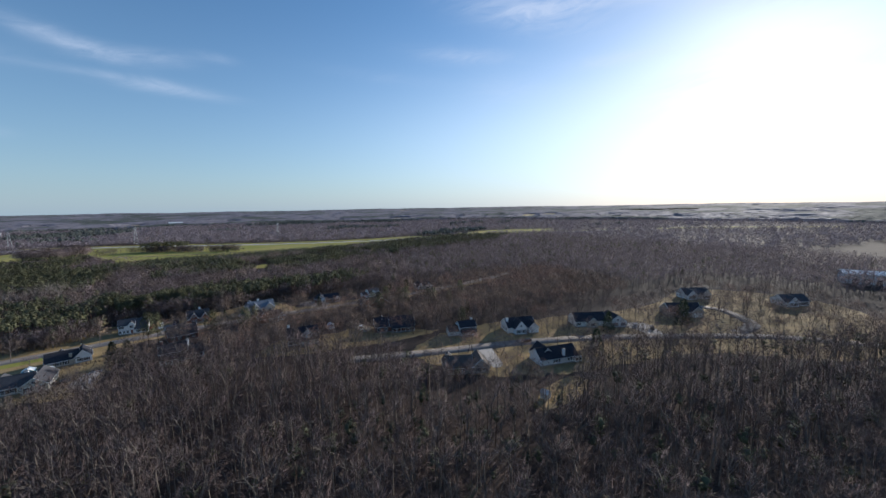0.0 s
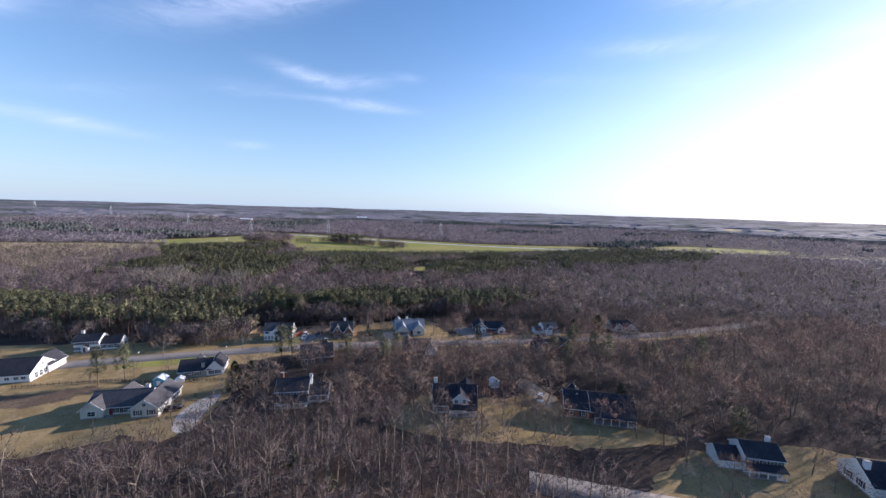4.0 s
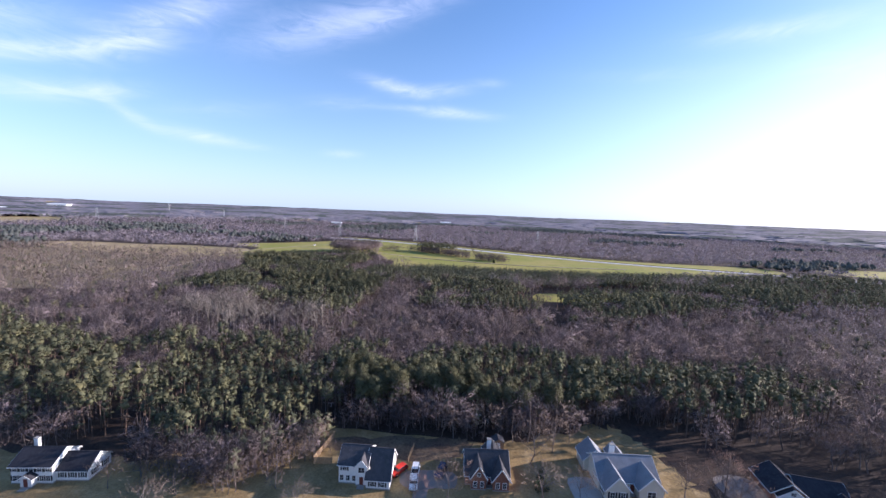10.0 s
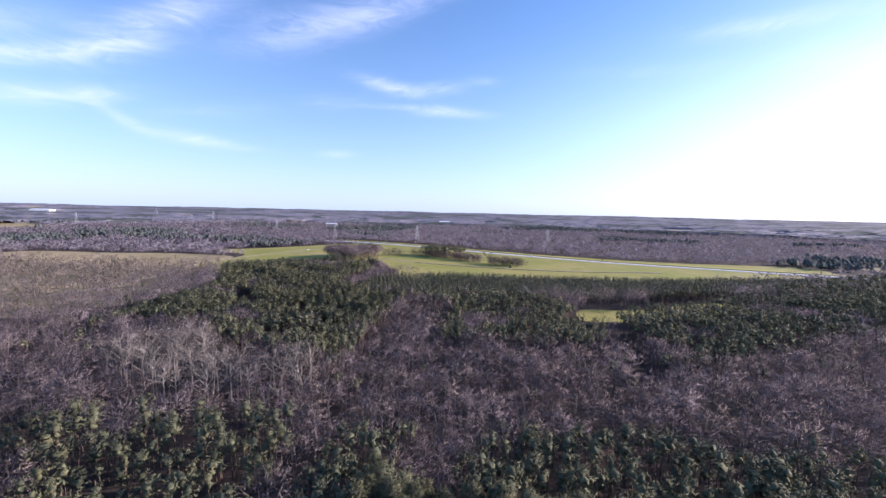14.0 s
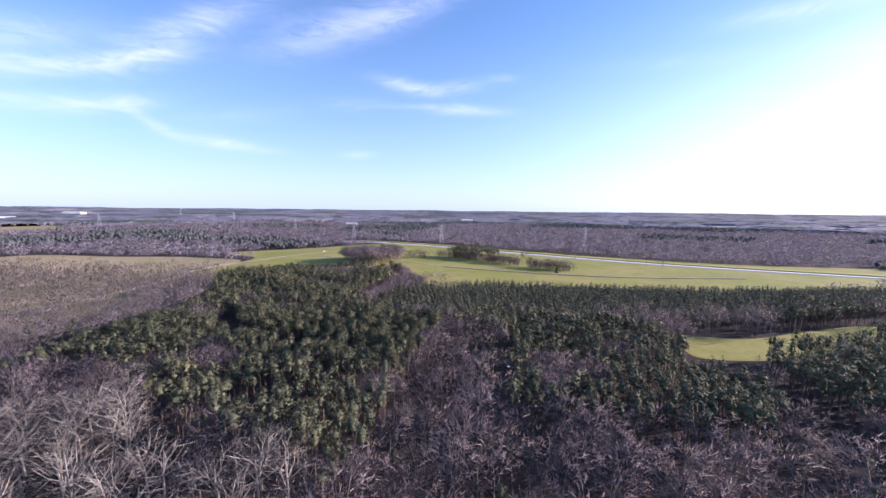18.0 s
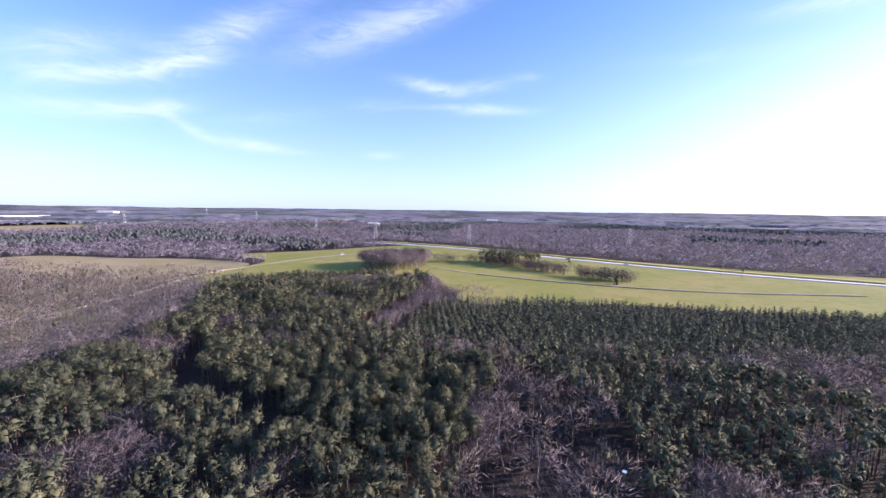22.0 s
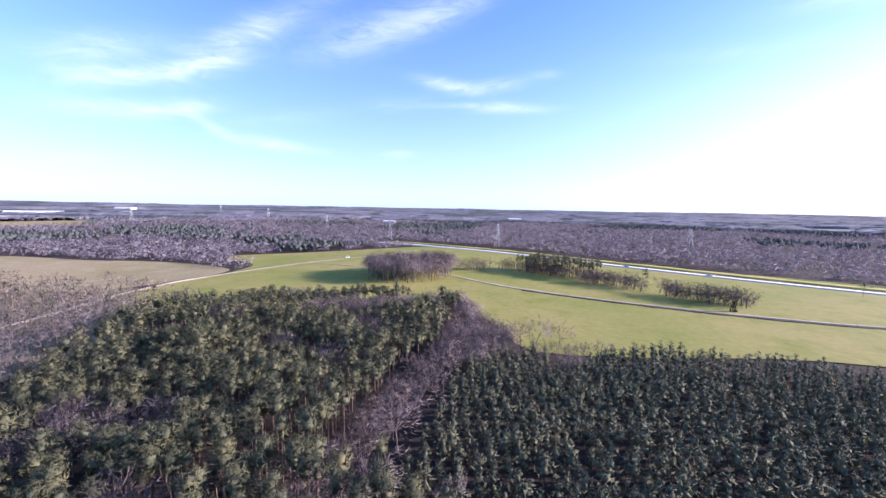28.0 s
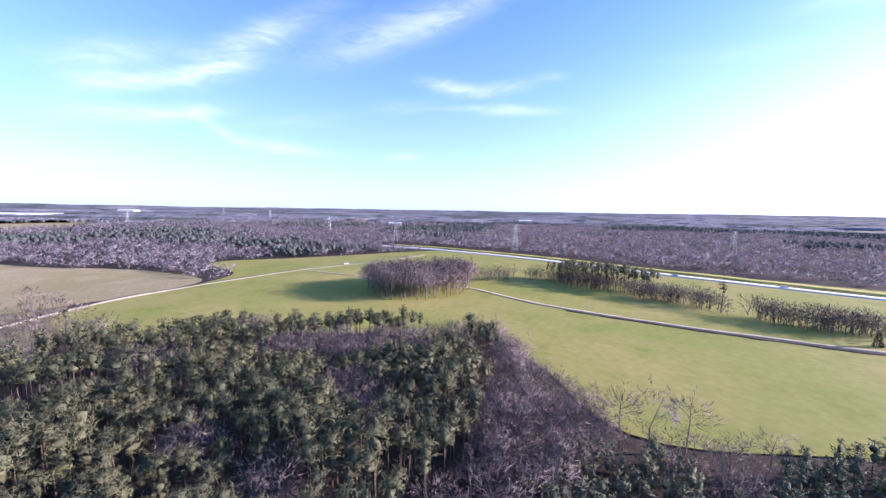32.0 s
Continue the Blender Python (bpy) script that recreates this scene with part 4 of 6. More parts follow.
    for tx, ty, sc in YARD_PINES:
        tree(tx, ty, sc, tall_mesh[int(abs(tx * 7)) % 3], "pine_tree", "tall green pine standing in a yard", "tree", "yard pines", rng)
    ced = cedar_tree(3, 11, 3.6)
    ced_mesh = (mesh_np("trunk", *ced[0], M_PINEBARK), crown_mesh(ced[1], M_CEDAR))
    for tx, ty, sc in CEDARS:
        tree(tx, ty, sc, ced_mesh, "evergreen_tree", "dense dark green evergreen standing in a yard", "tree", "dark evergreens", rng)


def crown_mesh(c, mat):
    v, t, n = rounded(*c, 0.3, 0.4 if mat in (M_NEEDLE, M_CEDAR) else 0.12)
    return mesh_np("crown", v, t, mat, n)


def tree(x, y, sc, meshes, name, label, category, group, rng):
    base = thing(name, Matrix.Translation((x, y, float(height(x, y)))) @ Matrix.Rotation(rng.random() * 6.28, 4, "Z") @ Matrix.Diagonal((sc, sc, sc, 1)), label, category, group)
    part("trunk", meshes[0], None, base)
    part("crown", meshes[1], None, base)


def stuff(name, templates, x, y, sc, wood_mat, leaf_mat, rng, label):
    state = rng.bit_generator.state
    base = thing(name, Matrix.Identity(4), label, "woods", "", "stuff")
    for k, nm, mat in ((0, "trunks", wood_mat), (1, "crowns", leaf_mat)):
        rng.bit_generator.state = state
        v, t, n = scatter([rounded(*tp[k], 0.3, 0.4 if "pine" in name else 0.12) if k else (*tp[k], None) for tp in templates], x, y, sc, rng)
        ob = part(nm, mesh_np(nm, v, t, mat, n), None, base)
        ob["kind"] = "stuff"


M_PALETWIG = material("pale_twigs", (0.21, 0.176, 0.155), 0.9, (0.165, 0.138, 0.123), 0.05, None, 0.4, contrast=0.25, random_obj=0.2)
YARD_TREES = [(-93, 110, 0.9), (-68, 119, 0.7), (-110, 118, 0.6), (-40, 130, 0.8), (-20, 133, 0.9), (-12, 136, 0.7), (10, 140, 0.8), (-85, 122, 0.6), (-47, 128, 0.6), (-75, 140, 0.7), (-22, 146, 1.0), (-16, 152, 0.9),
              (-45, 152, 0.8), (-30, 155, 0.7), (14, 137, 0.8), (22, 139, 0.6), (-55, 152, 0.7), (20, 58, 0.9), (36, 76, 1.0), (-92, 95, 0.5), (-83, 98, 0.5), (-100, 88, 0.5), (85, 36, 0.6), (120, 26, 0.6), (-60, 66, 0.8), (-52, 60, 0.7)]
YARD_PINES = [(58, 98, 0.85), (75, 103, 0.9), (89, 101, 0.8), (113, 104, 0.9), (99, 92, 0.7), (-98, 88, 0.8), (-92, 91, 0.85), (-47, 105, 1.0), (-44, 108, 0.9), (-22, 100, 0.9), (-8, 96, 0.95), (68, 118, 0.8), (74, 112, 0.8), (58, 112, 0.7), (92, 100, 0.8), (88, 58, 0.7), (-5, 108, 0.8)]
CEDARS = [(70, 82, 0.55), (104, 80, 0.6), (-43.7, 526, 0.55), (-54, 86, 0.9), (-50, 88, 0.85), (78, 142, 0.8), (92, 146, 0.9), (146, 20, 0.95), (186, 9, 1.25), (120, 4, 1.0), (31, 137, 0.6), (-20, 138, 0.5)]


def build_distance():
    rng = np.random.default_rng(9)
    # crowns of the far woods: bursts of twigs, or of needles
    def burst(seed, n, h, r, w, upright, lump):
        g = np.random.default_rng(seed)
        d = g.normal(0, 1, (n, 3)) * (1, 1, 0.6) + (0, 0, upright)
        q = g.normal(0, 1, (n, 3))
        q /= np.linalg.norm(q, axis=1)[:, None]
        q[:, 2] = np.abs(q[:, 2])
        p = q * g.uniform(0.3, 0.95, (n, 1)) * (r, r, h * 0.6) + (0, 0, h * 0.1)
        bv, bt = blades(p, d, h * g.uniform(0.18, 0.34, n), w, g)
        if not lump:
            return bv, bt
        q = np.array([(0, 0, h * 0.42)])
        lv, lt = lumps(q, r * 0.6, h * 0.36 / r, g, 0.3)
        return np.vstack([lv, bv]), np.vstack([lt, bt + len(lv)])
    tw = [burst(s, 18, 15, 6.0, 0.75, 0.5, False) for s in range(6)]
    nd = [burst(10 + s, 10, 15, 4.0, 1.1, 0.6, True) for s in range(5)]
    a = rng.uniform(radians(-72), radians(92), 60000)
    r = 420 + 1250 * rng.random(60000) ** 0.75
    x, y = -80 + r * np.sin(a), 120 + r * np.cos(a)
    ok = ~inside(smooth_loop(FIELD_EAST), x, y) & ~inside(WOODS, x, y) & ~inside(FRONT_WOOD, x, y) & ~inside(YARD_WOOD, x, y) & ~inside(BRUSH, x, y) & ~inside(TAN, x, y)
    for f in FAR_FIELDS:
        ok &= ~inside(f, x, y)
    ok &= ~near_line(HIGHWAY, x, y, 22) & ~near_line(HW2, x, y, 14) & ~near_line(GRAVEL_LANE, x, y, 8) & ~near_line(LANE, x, y, 30) & ~near_line(STREET, x, y, 14) & ~inside(LAWN2, x, y)
    x, y = x[ok][:27000], y[ok][:27000]
    g = np.array([noise.noise((u / 330, w / 240, 3.1)) + 0.35 * noise.noise((u / 60, w / 60, 8.1)) for u, w in zip(x, y)])
    pine = (g > 0.24) & ~((x > 120) & (y < 640))
    # both far woods carry the distance haze in their base colours
    for nm, sel, tp, mat, lab in (("far_bare_woods", ~pine, tw, M_HAZETWIG, "distant leafless grey-mauve woods, paled by painted haze"), ("far_pine_woods", pine, nd, M_HAZEPINE, "distant green pine stands, greyed by painted haze")):
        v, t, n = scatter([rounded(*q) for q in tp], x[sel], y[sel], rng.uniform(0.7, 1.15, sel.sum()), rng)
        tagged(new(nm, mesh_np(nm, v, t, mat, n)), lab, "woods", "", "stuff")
    # beyond them an unbroken uneven canopy as far as the skyline, stepped where stands of different age meet
    rad = np.geomspace(1450, 4540, 210)
    ang = np.radians(np.arange(-84, 100, 0.4))
    rr, aa = np.meshgrid(rad, ang, indexing="ij")
    rr = rr + rng.normal(0, 4, rr.shape)
    x, y = -80 + rr * np.sin(aa), 300 + rr * np.cos(aa)
    stand = np.array([noise.noise((u / 210, w / 210, 5.5)) + 0.5 * noise.noise((u / 70, w / 70, 2.5)) for u, w in zip(x.ravel(), y.ravel())]).reshape(x.shape)
    z = height(x, y) + 6 + 1.8 * np.tanh(stand * 4) + rng.random(x.shape) * 2.6
    z[0] -= 8
    na = len(ang)
    i, j = np.meshgrid(np.arange(len(rad) - 1), np.arange(na - 1), indexing="ij")
    q = (i * na + j).ravel()
    cx, cy = x.ravel()[q], y.ravel()[q]
    ok = np.ones(len(q), bool)
    for f in FAR_FIELDS:
        ok &= ~inside(f, cx, cy)
    g = np.array([noise.noise((u / 260, w / 200, 7.7)) + 0.5 * noise.noise((u / 80, w / 80, 1.7)) for u, w in zip(cx, cy)])
    open_land = ok & (g < -0.5)
    wood = ok & ~open_land
    flat = np.unique(np.concatenate([q[open_land], q[open_land] + 1, q[open_land] + na, q[open_land] + na + 1]))
    zz = z.ravel()
    zz[flat] = height(x.ravel()[flat], y.ravel()[flat]) + 1.0
    # the two wood materials here have skyline haze mixed into their colour
    for nm, sel, mat, lab in (("skyline_bare_woods", wood & (g <= 0.1), M_HAZECANOPY, "leafless woods out to the skyline, tinted lavender as haze"), ("skyline_pine_woods", wood & (g > 0.1), M_HAZEPINE, "green pine woods out to the skyline, greyed by painted haze"),
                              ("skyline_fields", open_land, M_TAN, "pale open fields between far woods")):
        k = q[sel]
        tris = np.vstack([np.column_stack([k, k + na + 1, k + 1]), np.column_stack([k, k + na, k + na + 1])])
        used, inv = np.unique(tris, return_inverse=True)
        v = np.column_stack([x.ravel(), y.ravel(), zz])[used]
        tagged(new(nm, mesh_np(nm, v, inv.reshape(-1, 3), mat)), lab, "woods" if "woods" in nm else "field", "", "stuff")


LAWN2 = [(56, 30), (60, 48), (90, 58), (140, 50), (200, 40), (270, 50), (300, 0), (260, -50), (200, -48), (160, -18), (100, -4), (70, 8)]
FAR_FIELDS = [[(-1480, 760), (-1270, 700), (-1210, 860), (-1420, 1000)], [(430, 690), (440, 630), (560, 590), (690, 600), (720, 680), (560, 730)], [(860, 450), (925, 400), (1150, 240), (1230, 250), (1010, 430), (900, 490)],
              [(2300, 1750), (2600, 1350), (2760, 1420), (2500, 1850)]]
for k, f in enumerate(FAR_FIELDS):
    patch("field_far", f, M_TAN if k == 0 else M_FIELD, 0.3, "distant open field between the woods", "field", 60)
build_woods()
build_distance()


# ---- houses ----
M_WHITE = material("white_siding", (0.80, 0.80, 0.78), 0.6, (0.74, 0.74, 0.72), 0.6, None, 3.0, contrast=0.05)
M_CREAM = material("cream_siding", (0.66, 0.62, 0.52), 0.65, (0.60, 0.56, 0.47), 0.6, None, 3.0, contrast=0.06)
M_TAUPE = material("taupe_siding", (0.42, 0.38, 0.32), 0.7, (0.36, 0.33, 0.28), 0.6, None, 3.0, contrast=0.08)
M_BRICK = material("red_brick", (0.26, 0.12, 0.085), 0.85, (0.20, 0.095, 0.07), 1.5, (0.30, 0.15, 0.11), 8.0, contrast=0.25, bump=0.3)
M_ROOF = material("charcoal_shingles", (0.045, 0.045, 0.054), 0.9, (0.034, 0.034, 0.042), 0.4, (0.06, 0.06, 0.066), 7.0, contrast=0.22, bump=0.3)
M_ROOFGREY = material("grey_shingles", (0.085, 0.083, 0.09), 0.9, (0.065, 0.064, 0.07), 0.4, (0.105, 0.10, 0.105), 7.0, contrast=0.2, bump=0.3)
M_ROOFPALE = material("pale_grey_shingles", (0.24, 0.25, 0.27), 0.85, (0.20, 0.21, 0.23), 0.4, None, 7.0, contrast=0.15, bump=0.3)
M_ROOFBROWN = material("brown_shingles", (0.13, 0.105, 0.09), 0.85, (0.10, 0.08, 0.07), 0.4, None, 7.0, contrast=0.2, bump=0.3)
M_TRIM = material("white_trim", (0.80, 0.80, 0.78), 0.5, None, 1.0, None, 5.0, contrast=0.04)
M_SHUTTER = material("dark_shutter", (0.03, 0.03, 0.035), 0.6, None, 1.0, None, 5.0, contrast=0.1)
M_GLASS = material("window_glass", (0.03, 0.035, 0.045), 0.08, None, 1.0, None, 1.0, contrast=0.1)
M_DOOR = material("painted_door", (0.16, 0.05, 0.04), 0.5, None, 1.0, None, 4.0, contrast=0.1)
M_FOUND = material("foundation_block", (0.30, 0.28, 0.26), 0.9, None, 1.0, None, 4.0, contrast=0.15)
M_WOOD = material("weathered_boards", (0.36, 0.25, 0.15), 0.85, (0.28, 0.20, 0.13), 0.8, None, 6.0, contrast=0.2)


def box_bm(x0, x1, y0, y1, z0, z1, bevel=0.0):
    bm = bmesh.new()
    bmesh.ops.create_cube(bm, size=1, matrix=Matrix.Translation(((x0 + x1) / 2, (y0 + y1) / 2, (z0 + z1) / 2)) @ Matrix.Diagonal((x1 - x0, y1 - y0, z1 - z0, 1)))
    if bevel:
        bmesh.ops.bevel(bm, geom=bm.edges[:], offset=bevel, segments=1, affect="EDGES")
    return bm


def gabled_bm(w, d, h, rise, along):
    """A solid with gable ends; the ridge runs along x or along y."""
    bm = bmesh.new()
    a, b = (w / 2, d / 2)
    if along == "x":
        sect = [(-b, -0.4), (b, -0.4), (b, h), (0, h + rise), (-b, h)]
        ends = [[bm.verts.new((s * a, p, z)) for p, z in sect] for s in (-1, 1)]
    else:
        sect = [(-a, -0.4), (a, -0.4), (a, h), (0, h + rise), (-a, h)]
        ends = [[bm.verts.new((p, s * b, z)) for p, z in sect] for s in (1, -1)]
    bm.faces.new(ends[0][::-1])
    bm.faces.new(ends[1])
    for i in range(5):
        j = (i + 1) % 5
        bm.faces.new((ends[0][i], ends[0][j], ends[1][j], ends[1][i]))
    bmesh.ops.recalc_face_normals(bm, faces=bm.faces[:])
    return bm


def slope_bm(w, d, h, rise, along, side, over=0.45, thick=0.2):
    """One roof slope, a slab that overhangs eaves and gables."""
    half, length = ((d / 2, w) if along == "x" else (w / 2, d))
    k = rise / half
    p_eave, z_eave = half + over, h - over * k
    L = length / 2 + over * 0.7
    bm = bmesh.new()
    vs = []
    for l in (-L, L):
        for p, z in ((0, h + rise), (p_eave, z_eave)):
            for dz in (0.03, thick):
                q = p * side
                vs.append(bm.verts.new((l, q, z + dz) if along == "x" else (q, l, z + dz)))
    a, b, c, e, f, g, i, j = vs
    for face in ((a, b, e, c), (f, i, j, g), (b, g, j, e), (a, c, i, f), (c, e, j, i), (a, f, g, b)):
        bm.faces.new(face)
    bmesh.ops.recalc_face_normals(bm, faces=bm.faces[:])
    return bm


WINDOW_MESH = {}


def window_meshes(w, h):
    key = (round(w, 2), round(h, 2))
    if key not in WINDOW_MESH:
        fr = bmesh.new()
        t = 0.11
        rings = []
        for y in (-0.08, 0.02):
            rings.append([fr.verts.new((sx * (w / 2 + g), y, sz * (h / 2 + g))) for g in (t, 0) for sx, sz in ((-1, -1), (1, -1), (1, 1), (-1, 1))])
        for i in range(4):
            j = (i + 1) % 4
            a, b = rings
            for q in ((a[i], a[j], a[j + 4], a[i + 4]), (b[j], b[i], b[i + 4], b[j + 4]), (a[j], a[i], b[i], b[j]), (a[i + 4], a[j + 4], b[j + 4], b[i + 4])):
                fr.faces.new(q)
        bmesh.ops.recalc_face_normals(fr, faces=fr.faces[:])
        cross = bmesh.new()
        c = 0.025
        loop = [(-c, -h / 2), (c, -h / 2), (c, -c), (w / 2, -c), (w / 2, c), (c, c), (c, h / 2), (-c, h / 2), (-c, c), (-w / 2, c), (-w / 2, -c), (-c, -c)]
        fv, bv = [cross.verts.new((x, -0.06, z)) for x, z in loop], [cross.verts.new((x, -0.036, z)) for x, z in loop]
        cross.faces.new(fv)
        cross.faces.new(bv[::-1])
        for i in range(12):
            cross.faces.new((fv[i], bv[i], bv[(i + 1) % 12], fv[(i + 1) % 12]))
        bmesh.ops.recalc_face_normals(cross, faces=cross.faces[:])
        res = []
        for nm, bm, mat in (("frame", fr, M_TRIM), ("pane", box_bm(-w / 2, w / 2, -0.035, 0.0, -h / 2, h / 2), M_GLASS), ("glazing_bar", cross, M_TRIM), ("shutter", box_bm(-0.2, 0.2, -0.07, 0.0, -h / 2 - 0.05, h / 2 + 0.05, 0.01), M_SHUTTER)):
            me = bpy.data.meshes.new(nm)
            bm.to_mesh(me)
            bm.free()
            me.materials.append(mat)
            res.append(me)
        WINDOW_MESH[key] = res
    return WINDOW_MESH[key]


FACING = {"f": (0, -1), "b": (0, 1), "l": (-1, 0), "r": (1, 0)}


def add_window(parent, bx, by, bw, bd, face, u, z, w=1.0, h=1.4, shutters=True):
    fx, fy = FACING[face]
    turn = {"f": 0, "b": 180, "l": -90, "r": 90}[face]
    if fy:
        p = (bx - u * fy, by + fy * (bd / 2 + 0.012), z)
    else:
        p = (bx + fx * (bw / 2 + 0.012), by + u * fx, z)
    frame_me, pane_me, bar_me, sh_me = window_meshes(w, h)
    win = part("window", frame_me, None, parent, "", pose(*p, 0, 0, turn))
    part("pane", pane_me, None, win)
    part("glazing_bar", bar_me, None, win)
    if shutters:
        for s in (-1, 1):
            part("shutter", sh_me, None, win, "dark shutter", pose(s * (w / 2 + 0.34), 0, 0))


def house(x, y, yaw, label, wall, roof, blocks, windows=(), chimneys=(), porch=None, doors=(), garage=None, shutters=True, size=1.0):
    """blocks: centre x, y, width, depth, wall height, roof rise, ridge axis[, wall material]."""
    base = thing("house", pose(x, y, float(height(x, y)), 0, 0, yaw) @ Matrix.Diagonal((size, size, size, 1)), label, "house", "houses of the neighbourhood")
    for blk in blocks:
        bx, by, w, d, h, rise, along = blk[:7]
        m = pose(bx, by, 0)
        part("wall", gabled_bm(w, d, h, rise, along), blk[7] if len(blk) > 7 else wall, base, "", m)
        part("foundation", box_bm(-w / 2 - 0.06, w / 2 + 0.06, -d / 2 - 0.06, d / 2 + 0.06, -0.4, 0.35), M_FOUND, base, "", m)
        rf = part("roof", slope_bm(w, d, h, rise, along, -1), roof, base, "", m)
        part("roof", slope_bm(w, d, h, rise, along, 1), roof, base, "", m)
        half, length = ((d / 2, w) if along == "x" else (w / 2, d))
        bar = length / 2 + 0.33
        part("ridge_cap", box_bm(-bar, bar, -0.14, 0.14, h + rise + 0.12, h + rise + 0.25, 0.03) if along == "x" else box_bm(-0.14, 0.14, -bar, bar, h + rise + 0.12, h + rise + 0.25, 0.03), roof, rf)
        # rake boards on the gable ends, gutters under the eaves
        k = math.atan2(rise, half)
        run = math.hypot(rise, half) + 0.45
        for end in (-1, 1):
            for side in (-1, 1):
                rb = box_bm(-run / 2, run / 2, -0.035, 0.035, -0.14, 0.1)
                off = length / 2 + 0.45 * 0.7 + 0.03
                mid = half / 2 + 0.22
                zz = h + rise / 2 - 0.22 * rise / half + 0.05
                if along == "x":
                    mm = Matrix.Translation((end * off, side * mid, zz)) @ Matrix.Rotation(radians(90), 4, "Z") @ Matrix.Rotation(side * k, 4, "Y")
                else:
                    mm = Matrix.Translation((side * mid, end * off, zz)) @ Matrix.Rotation(side * k, 4, "Y")
                part("rake_board", rb, M_TRIM, base, "", m @ mm)
        for side in (-1, 1):
            g = half + 0.5
            zz = h - 0.45 * rise / half
            gb = box_bm(-length / 2 - 0.3, length / 2 + 0.3, -0.07, 0.07, -0.05, 0.1, 0.02) if along == "x" else box_bm(-0.07, 0.07, -length / 2 - 0.3, length / 2 + 0.3, -0.05, 0.1, 0.02)
            part("gutter", gb, M_TRIM, base, "", m @ (Matrix.Translation((0, side * g, zz)) if along == "x" else Matrix.Translation((side * g, 0, zz))))
    for b, face, u, z, *size in windows:
        bx, by, w, d = blocks[b][:4]
        add_window(base, bx, by, w, d, face, u, z, *(size or (1.0, 1.4)), shutters=shutters and not size)
    for cx, cy, top, mat in chimneys:
        ch = part("chimney", box_bm(-0.55, 0.55, -0.4, 0.4, -0.3, top, 0.02), mat, base, "", pose(cx, cy, 0))
        part("chimney_cap", box_bm(-0.65, 0.65, -0.5, 0.5, top, top + 0.15, 0.02), M_FOUND, ch)
    for b, u in doors:
        bx, by, w, d = blocks[b][:4]
        dr = part("door", box_bm(-0.5, 0.5, -0.06, 0.0, 0.35, 2.45, 0.01), M_DOOR, base, "", pose(bx + u, by - d / 2 - 0.01, 0))
        part("door_frame", box_bm(-0.62, 0.62, -0.03, 0.0, 0.35, 2.6), M_TRIM, dr)
        part("step", box_bm(-0.9, 0.9, -1.3, 0.0, -0.3, 0.3, 0.02), M_FOUND, base, "", pose(bx + u, by - d / 2, 0))
    if garage:
        b, u, w = garage
        bx, by, bw, d = blocks[b][:4]
        gd = part("garage_door", box_bm(-w / 2, w / 2, -0.05, 0, 0.1, 2.3), M_TRIM, base, "", pose(bx + u, by - d / 2 - 0.01, 0))
        for i in range(4):
            part("panel", box_bm(-w / 2 + 0.08, w / 2 - 0.08, -0.075, -0.05, 0.16 + i * 0.54, 0.62 + i * 0.54, 0.01), M_TRIM, gd)
    if porch:
        px0, px1, py0, py1, z, n = porch
        pr = bmesh.new()
        vs = [pr.verts.new(c) for c in ((px0 - 0.3, py1, z + 0.9), (px1 + 0.3, py1, z + 0.9), (px1 + 0.3, py0 - 0.35, z), (px0 - 0.3, py0 - 0.35, z),
                                        (px0 - 0.3, py1, z + 0.72), (px1 + 0.3, py1, z + 0.72), (px1 + 0.3, py0 - 0.35, z - 0.18), (px0 - 0.3, py0 - 0.35, z - 0.18))]
        for fc in ((3, 2, 1, 0), (4, 5, 6, 7), (0, 1, 5, 4), (2, 3, 7, 6), (1, 2, 6, 5), (3, 0, 4, 7)):
            pr.faces.new([vs[i] for i in fc])
        part("porch_roof", pr, roof, base)
        part("porch_floor", box_bm(px0, px1, py0, py1, -0.3, 0.35, 0.02), M_FOUND, base)
        part("porch_beam", box_bm(px0, px1, py0 - 0.05, py0 + 0.12, z - 0.42, z - 0.18), M_TRIM, base)
        for i in range(n):
            u = px0 + 0.12 + (px1 - px0 - 0.24) * i / (n - 1)
            part("post", box_bm(u - 0.09, u + 0.09, py0 - 0.05, py0 + 0.13, 0.35, z - 0.42, 0.015), M_TRIM, base)
    return base


def rowwin(b, face, us, z, *size):
    return [(b, face, u, z, *size) for u in us]


